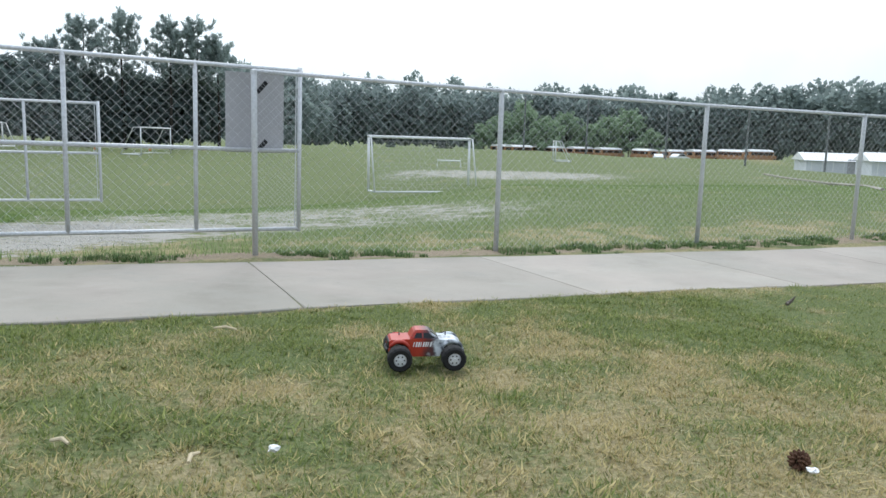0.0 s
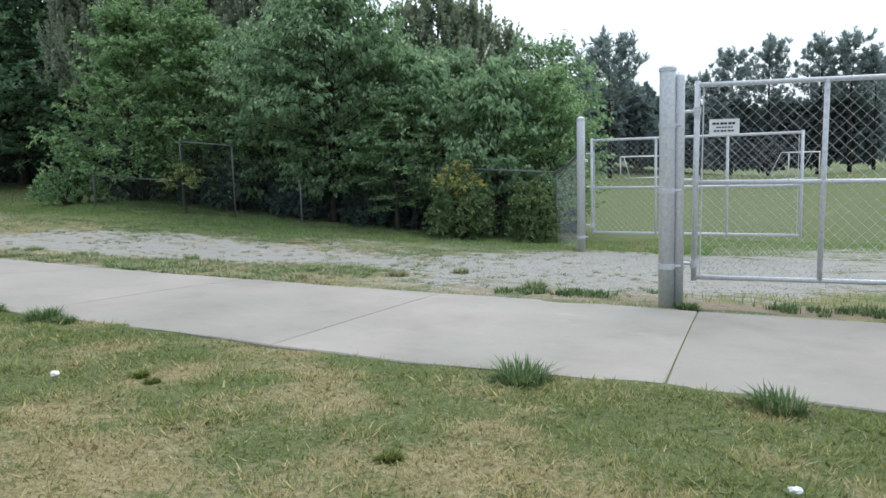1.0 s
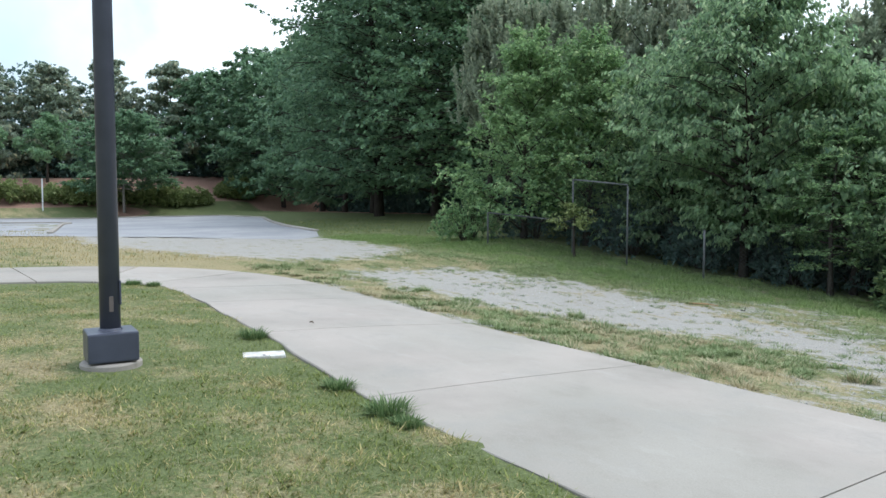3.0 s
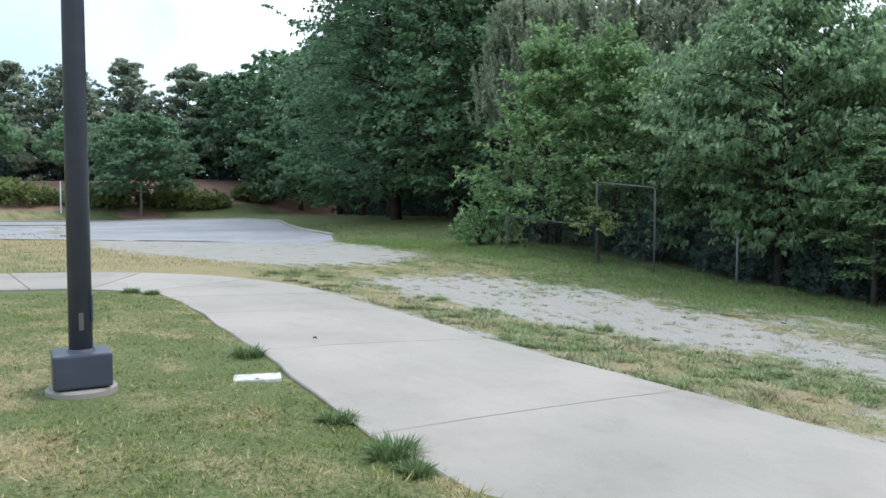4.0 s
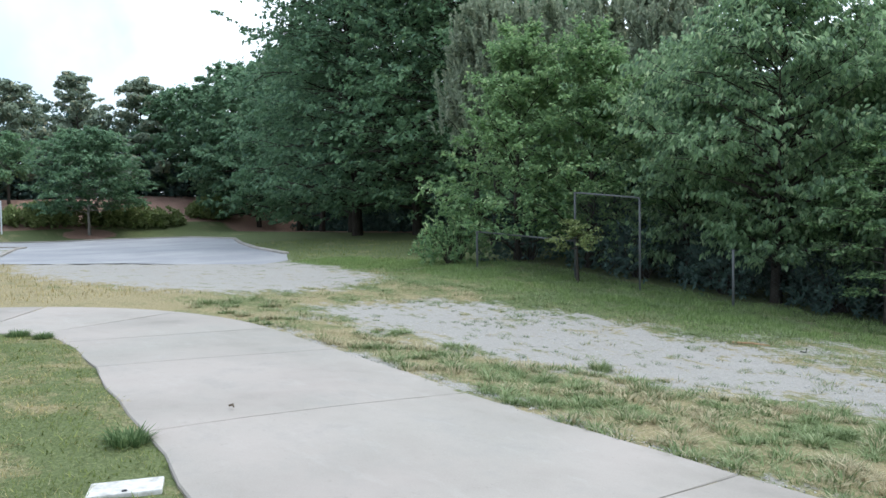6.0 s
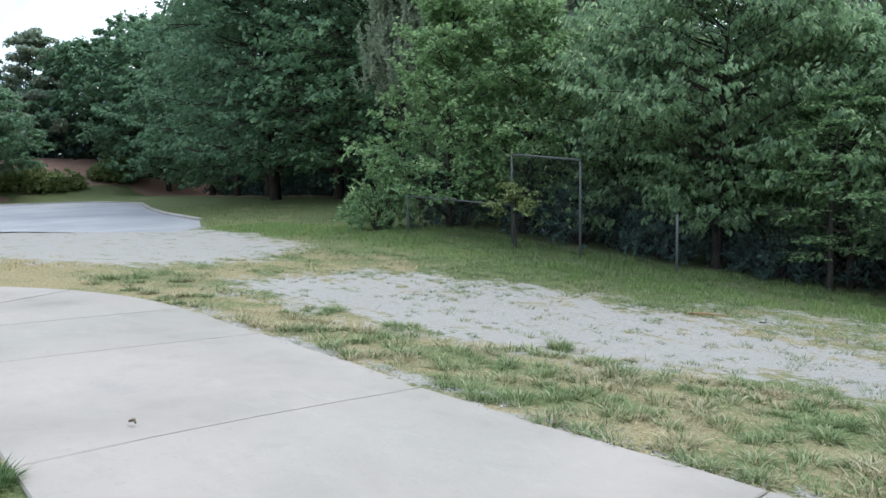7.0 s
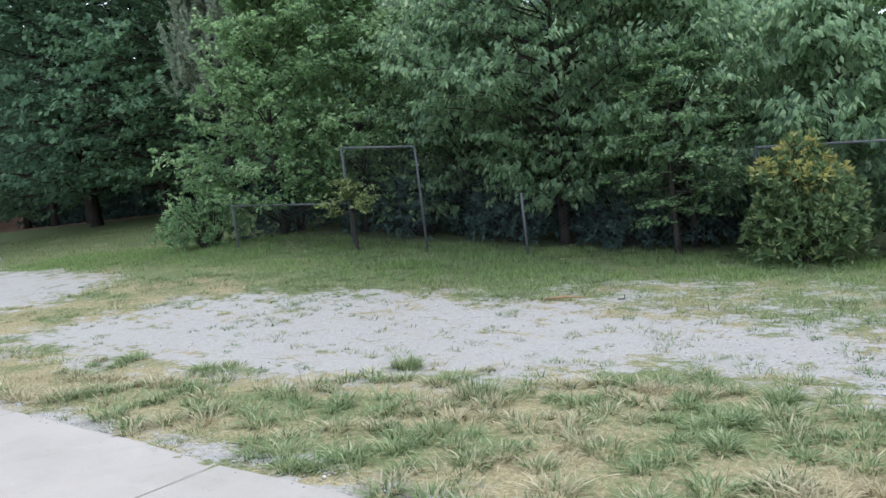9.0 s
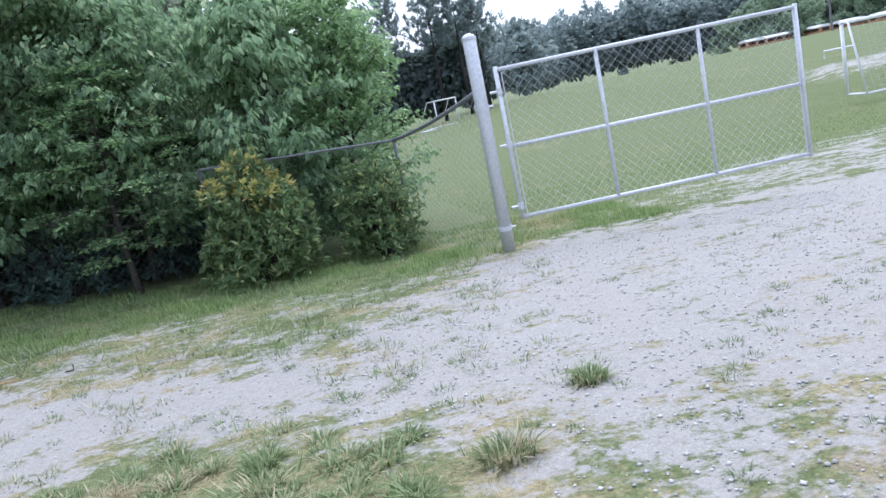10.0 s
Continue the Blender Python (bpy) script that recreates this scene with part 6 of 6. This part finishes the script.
    part("blade", tubes(([(-0.07, 0, 0.01), (-0.02, 0.02, 0.0), (0.03, 0.0, 0.02), (0.06, -0.02, 0.055)], [0.006, 0.018, 0.014, 0.004]), sides=6), simple("dead_leaf_brown", (0.075, 0.06, 0.045)), curl)
    x, y = -58.2, 3.7
    road_sign = thing("road_sign", x, y, lz(x, y), "narrow white marker on a thin post by the drive", "sign", 8)
    part("post", tubes(([(0, 0, -0.1), (0, 0, 2.1)], 0.045), sides=8), WHITE, road_sign)
    part("plate", boxed((-0.09, -0.02, 0.9), (0.09, 0.02, 1.7), 0.01), WHITE, road_sign)


# ---- grass ----
def blades(name, x, y, height, width, rng, material, label, lean=0.5, parent=None, spread=None, plain=False, least=0.15, vary=0.1, extra=0.0, low=1.0):
    """Single bent blades as one mesh."""
    n = len(x)
    z = surface(x, y)
    az = rng.uniform(0, 2 * math.pi, n)
    d = np.stack([np.cos(az), np.sin(az)], 1)
    if spread is not None:
        d = spread * rng.uniform(0.3, 1.1, n)[:, None] + 0.7 * d
    l = rng.uniform(least, 1.0, n) * lean
    s = np.stack([-d[:, 1], d[:, 0]], 1) * (width * 0.5)[:, None]
    h = height * np.cos(l * 0.8) * low
    r = height * np.sin(l * 0.9)
    v = np.zeros((n, 5, 3))
    v[:, 0, :2] = np.stack([x, y], 1) - s
    v[:, 1, :2] = np.stack([x, y], 1) + s
    v[:, 2, :2] = np.stack([x, y], 1) + d * (r * 0.38)[:, None] + s * 0.8
    v[:, 3, :2] = np.stack([x, y], 1) + d * (r * 0.38)[:, None] - s * 0.8
    v[:, 4, :2] = np.stack([x, y], 1) + d * r[:, None]
    v[:, 0:2, 2] = (z - 0.02)[:, None]
    v[:, 2:4, 2] = (z + h * 0.58)[:, None]
    v[:, 4, 2] = z + h
    i = np.arange(n) * 5
    if plain:
        v = v[:, (0, 1, 4)]
        v[:, 2, 2] = z + h
        i = np.arange(n) * 3
    tri = np.stack([i, i + 1, i + 2], 1) if plain else np.concatenate([np.stack([i, i + 1, i + 2], 1), np.stack([i, i + 2, i + 3], 1), np.stack([i + 3, i + 2, i + 4], 1)])
    me = fast_mesh(name, v.reshape(-1, 3), tri)
    dry = dryness(x, y) + rng.normal(0, vary, n) + extra
    point_attr(me, "dry", np.repeat(dry, 3 if plain else 5))
    ob = hang(name, me, material, parent)
    if parent is None:
        tagged(ob, label, "grass", kind="stuff")
    return ob


def scatter(rng, x0, x1, y0, y1, density):
    n = int((x1 - x0) * (y1 - y0) * density)
    return rng.uniform(x0, x1, n), rng.uniform(y0, y1, n)


def tuft_blades(rng, cx, cy, size, per, wide=0.55):
    """Blades of many tufts: x, y, height, and the way each leans out."""
    k = np.repeat(np.arange(len(cx)), per)
    a = rng.uniform(0, 2 * math.pi, len(k))
    r = np.sqrt(rng.uniform(0, 1, len(k))) * wide * size[k]
    d = np.stack([np.cos(a), np.sin(a)], 1)
    return cx[k] + d[:, 0] * r, cy[k] + d[:, 1] * r, size[k] * rng.uniform(0.55, 1.15, len(k)), d


def build_grass():
    rng = np.random.default_rng(11)
    # mown lawn on the near side of the walk
    x, y = [], []
    for a in ((-3.5, 3.5, -6.3, -2.6, 4500), (-7.5, -3.5, -6.0, -2.6, 3300), (3.5, 8.5, -5.5, -2.4, 2600), (-13.5, -7.5, -6.8, -2.4, 2300), (-12.0, -2.5, -9.0, -6.3, 250), (8.5, 14, -4.5, -2.4, 600)):
        u, v = scatter(rng, *a)
        x.append(u), y.append(v)
    x, y = np.concatenate(x), np.concatenate(y)
    keep = ~on_walk(x, y, 0.05 - 0.07 * vnoise(x * 3, y * 3, 4)) & (np.hypot(x + 8.63, y + 4.20) > 0.27) & (np.maximum(np.abs(x + 8.50), np.abs(y + 3.19)) > 0.13)
    keep &= rng.random(len(x)) < 1.15 - 0.28 * np.clip(dryness(x, y), 0, 1)
    x, y = x[keep], y[keep]
    edge = step(0.22, 0.02, np.abs(y - walk_near(x)))
    h = rng.uniform(0.02, 0.052, len(x)) * (0.3 + 1.5 * fbm(x, y, 5.5, 31, 3)) * (1 + 0.3 * edge)
    blades("lawn_grass", x, y, h, rng.uniform(0.004, 0.008, len(x)), rng, BLADES, "short mown lawn, half green and half straw-dry", 1.75, plain=True, vary=0.28, least=0.35, low=0.6)

    # the lawn's own small tufts, each greener or drier than the next
    cx, cy = [], []
    for a in ((-3.5, 3.2, -6.3, -2.6, 560), (-8.0, -3.5, -6.0, -2.6, 430), (3.2, 8.5, -5.5, -2.4, 140), (-13.5, -8.0, -6.8, -2.4, 120)):
        u, v = scatter(rng, *a)
        cx.append(u), cy.append(v)
    cx, cy = np.concatenate(cx), np.concatenate(cy)
    keep = ~on_walk(cx, cy, 0.05 - 0.07 * vnoise(cx * 3, cy * 3, 4)) & (np.hypot(cx + 8.63, cy + 4.20) > 0.3) & (np.maximum(np.abs(cx + 8.50), np.abs(cy + 3.19)) > 0.15)
    cx, cy = cx[keep], cy[keep]
    size = rng.uniform(0.028, 0.056, len(cx)) * (0.6 + 0.9 * fbm(cx, cy, 4.0, 33, 3))
    x, y, h, d = tuft_blades(rng, cx, cy, size, 11, 0.75)
    blades("lawn_tufts", x, y, h * 1.5, rng.uniform(0.007, 0.014, len(x)), rng, BLADES, "small tufts of mown grass, green and straw mixed", 1.75, plain=True, least=0.3, vary=0.14, spread=d, low=0.42, extra=np.repeat(rng.normal(0, 0.24, len(cx)), 11))

    # dry strands lying flat
    x, y = [], []
    for a in ((-4.0, 4.0, -6.2, -2.7, 620), (-10.5, -4.0, -6.2, -2.7, 420), (-14.5, -3.0, -0.6, 5.6, 620)):
        u, v = scatter(rng, *a)
        x.append(u), y.append(v)
    x, y = np.concatenate(x), np.concatenate(y)
    keep = ~on_walk(x, y, 0.02) & (gravel(x, y) < 0.45) & (rng.random(len(x)) < 0.15 + np.clip(dryness(x, y), 0, 1))
    x, y = x[keep], y[keep]
    blades("dry_straw", x, y, rng.uniform(0.03, 0.085, len(x)), rng.uniform(0.002, 0.005, len(x)), rng, STRAW, "dry grass strands lying on the ground", 1.72, plain=True, least=0.8)

    # verge and bank between walk and thicket
    x, y = scatter(rng, -22, -2.9, -0.9, 9.0, 3000)
    g = gravel(x, y) + 0.9 * (fbm(x, y, 2.2, 41) - 0.5)
    bank = step(3.7, 5.2, y - 1.0 * step(-10.5, -8.5, x))
    green = fbm(x, y, 1.5, 44, 3)
    keep = ~on_walk(x, y, 0.02) & (g < 0.42) & (rng.random(len(x)) < 0.42 + 0.58 * bank * step(0.25, 0.45, green)) & ((y < 7.6 + 0.1 * (x + 10)) | (x > -5.6)) & (soil(x, y) < 0.5)
    x, y, bank = x[keep], y[keep], bank[keep]
    h = rng.uniform(0.025, 0.055, len(x)) * (0.35 + 1.9 * bank * step(0.3, 0.7, fbm(x, y, 3.4, 42, 3)))
    blades("bank_grass", x, y, h, rng.uniform(0.006, 0.011, len(x)), rng, BANK_BLADES, "uncut green grass on the bank by the thicket", 1.5, plain=True, vary=0.26)

    # the field, seen through the wire
    x, y = scatter(rng, -4.5, 24, 0.1, 22.0, 330)
    keep = (rng.random(len(x)) < step(22, 9, y) * 1.2) & (gravel(x, y) + 0.8 * (fbm(x, y, 1.6, 45) - 0.5) < 0.42)
    x, y = x[keep], y[keep]
    edge = step(0.35, 0.05, np.abs(y - 0.12))
    blades("field_grass", x, y, rng.uniform(0.03, 0.065, len(x)) * (1 + 1.3 * edge), rng.uniform(0.008, 0.013, len(x)), rng, BANK_BLADES, "short grass of the playing field", 1.3, plain=True)
    x, y = scatter(rng, -34, -16, -8.5, 12, 90)
    keep = ~on_walk(x, y, 0.02) & (gravel(x, y) < 0.4) & (inside_road(x, y) < -0.1)
    x, y = x[keep], y[keep]
    blades("roadside_grass", x, y, rng.uniform(0.04, 0.09, len(x)), rng.uniform(0.010, 0.018, len(x)), rng, BLADES, "grass beside the drive", 1.3, plain=True)

    # tufts on the verge, over the gravel and along the walk
    cx, cy = scatter(rng, -15.5, -2.9, -0.55, 6.2, 20.0)
    g = gravel(cx, cy)
    clump = fbm(cx, cy, 0.8, 51)
    verge = verge_at(cx, cy)
    strip = step(0.32, 0.1, np.abs(cy - (0.7 + 0.48 * (cx + 6.3)))) * step(-6.6, -6.2, cx) * step(-3.4, -3.8, cx)
    keep = (rng.random(len(cx)) < 0.95 * verge * step(0.30, 0.45, clump) + 0.5 * strip + 0.6 * (1 - g) * (1 - verge) + 0.10 * g + 0.32 * g * step(0.50, 0.62, clump)) & ~on_walk(cx, cy, 0.04)
    cx, cy, g, verge = cx[keep], cy[keep], g[keep], verge[keep]
    size = rng.uniform(0.05, 0.12, len(cx)) * (1 + 0.3 * verge) * (1 - 0.30 * step(0.35, 0.6, g))
    for name, pick, wide, m, label in (("verge_tufts", g < 0.42, 0.7, TUFT_BLADES, "coarse grass tufts on the trodden verge"), ("gravel_tufts", g >= 0.42, 0.5, DARK_TUFT, "small dark weeds rooted in the gravel")):
        px, py = cx[pick], cy[pick]
        x, y, h, d = tuft_blades(rng, px, py, size[pick], 60, wide)
        blades(name, x, y, h * 0.80, rng.uniform(0.005, 0.010, len(x)), rng, m, label, 1.8, spread=d, least=0.40, vary=0.14, low=0.80, plain=True, extra=np.repeat(rng.normal(0, 0.2, len(px)), 60))
    cx, cy = scatter(rng, -15.0, -6.0, -0.60, 2.2, 25.0)
    keep = (fbm(cx, cy, 1.3, 53) > 0.36) & ~on_walk(cx, cy, 0.05) & (rng.random(len(cx)) < verge_at(cx, cy))
    cx, cy = cx[keep], cy[keep]
    n = len(cx)
    x, y, h, d = tuft_blades(rng, cx, cy, rng.uniform(0.07, 0.14, n), 120, 0.62)
    blades("verge_tufts", x, y, h * 0.78, rng.uniform(0.0045, 0.0095, len(x)), rng, TUFT_BLADES, "thick grass tufts edging the sidewalk", 1.85, spread=d, least=0.35, vary=0.14, low=0.80, extra=np.repeat(rng.normal(0, 0.2, n), 120))
    cx = rng.uniform(-4.5, 20, 700)
    cy = -0.02 + rng.normal(0, 0.13, 700)
    keep = fbm(cx, cy, 0.9, 61) > 0.42
    cx, cy = cx[keep], cy[keep]
    x, y, h, d = tuft_blades(rng, cx, cy, rng.uniform(0.04, 0.10, len(cx)), 46, 0.95)
    blades("fence_weeds", x, y, h * 0.75, rng.uniform(0.007, 0.013, len(x)), rng, DARK_TUFT, "low weeds along the foot of the fence", 1.1, spread=d)

    # scattered tufts on the bank beside the gravel and over its edge
    cx, cy = scatter(rng, -16.0, -4.6, 1.6, 7.2, 22.0)
    keep = (rng.random(len(cx)) < step(0.32, 0.52, fbm(cx, cy, 1.6, 57)) * (1.0 - 0.55 * step(-7.0, -5.0, cx)) * (1 - 0.5 * gravel(cx, cy))) & ~on_walk(cx, cy, 0.05)
    cx, cy = cx[keep], cy[keep]
    x, y, h, d = tuft_blades(rng, cx, cy, rng.uniform(0.07, 0.17, len(cx)) * (1 + 0.25 * step(3.5, 5.0, cy)) * (1 - 0.4 * step(0.35, 0.6, gravel(cx, cy))), 60, 0.65)
    blades("bank_tufts", x, y, h * 0.85, rng.uniform(0.005, 0.010, len(x)), rng, TUFT_BLADES, "scattered green grass tufts on the bank", 1.8, spread=d, least=0.4, vary=0.12, extra=np.repeat(rng.normal(-0.05, 0.28, len(cx)), 60), low=0.8, plain=True)

    # single large tufts
    for tx, ty, s in (((-3.33, -3.27, 0.17), (-2.12, -3.22, 0.15), (-9.12, -3.00, 0.13), (-7.45, -3.17, 0.11), (-6.86, -3.20, 0.15), (-6.62, -3.24, 0.09), (-13.27, -2.80, 0.11), (-12.93, -2.66, 0.10), (-3.05, -4.88, 0.07), 
                                     (-9.70, 1.50, 0.13), (-8.80, 0.97, 0.16), (-6.08, 0.88, 0.14), (-5.53, 1.50, 0.11), (-3.45, -4.55, 0.07), (-5.0, -4.1, 0.06), (-2.75, -0.35, 0.12), (-4.3, 0.4, 0.15), (-5.13, -4.05, 0.07))):
        n, s = 420, s * (1.1 if ty > 0 else 0.75 if ty < -4 else 1.05)
        x, y, h, d = tuft_blades(rng, np.array([tx]), np.array([ty]), np.array([s]), n, 0.7)
        t = thing("grass_tuft", tx, ty, lz(tx, ty), "straggling pale green tuft on the gravel" if ty > 0 else "small low tuft in the mown lawn" if ty < -4 else "thick dark green tuft of coarse grass", "grass tuft", group="large tufts")
        ob = blades("clump", x, y, h * 0.62, rng.uniform(0.005, 0.009, n), rng, TUFT_BLADES if ty > 0 else BLADES if ty < -4 else DARK_TUFT, "", 1.75, least=0.2, parent=t, spread=d, extra=-0.6 if ty < -4 else 0.0)
        ob.matrix_parent_inverse = t.matrix_basis.inverted()

    # loose stones on the gravel
    cx, cy = scatter(rng, -12.5, -1.0, -0.6, 5.5, 190)
    keep = (gravel(cx, cy) > 0.45) & ~on_walk(cx, cy, -0.15) & (rng.random(len(cx)) < 0.25 + 0.75 * step(-9, -6.5, cx))
    cx, cy = cx[keep], cy[keep]
    ex = rng.uniform(-13.0, -2.0, 1500)
    ey = walk_far(ex) + rng.normal(0.09, 0.05, len(ex))
    cx, cy = np.concatenate([cx, ex]), np.concatenate([cy, ey])
    n = len(cx)
    r = rng.uniform(0.004, 0.012, n) * rng.uniform(0.6, 1.3, n) * np.where(np.arange(n) < n - len(ex), 1.0, 0.6)
    o = np.array([(1, 0, 0), (0, 1, 0), (-1, 0, 0), (0, -1, 0), (0, 0, 0.7), (0, 0, -0.7)], float)
    v = o[None] * r[:, None, None] * rng.uniform(0.6, 1.3, (n, 6, 1)) + np.stack([cx, cy, np.where(on_walk(cx, cy), land(cx, cy) + 0.016, surface(cx, cy) + 0.004)], 1)[:, None]
    f = np.array([(0, 1, 4), (1, 2, 4), (2, 3, 4), (3, 0, 4), (1, 0, 5), (2, 1, 5), (3, 2, 5), (0, 3, 5)])
    stone = Net("gravel_stones", 0.9, 0.0, 0.2)
    stone.color(stone.ramp(stone.island(), [(0.0, (0.33, 0.325, 0.31)), (0.6, (0.47, 0.46, 0.435)), (1.0, (0.60, 0.585, 0.555))]))
    tagged(hang("loose_gravel", fast_mesh("loose_gravel", v.reshape(-1, 3), (f[None] + 6 * np.arange(n)[:, None, None]).reshape(-1, 3)), stone.mat), "loose pale gravel stones on the track", "gravel", kind="stuff")


build_fences()
build_field()
build_truck()
build_small_things()
build_grass()
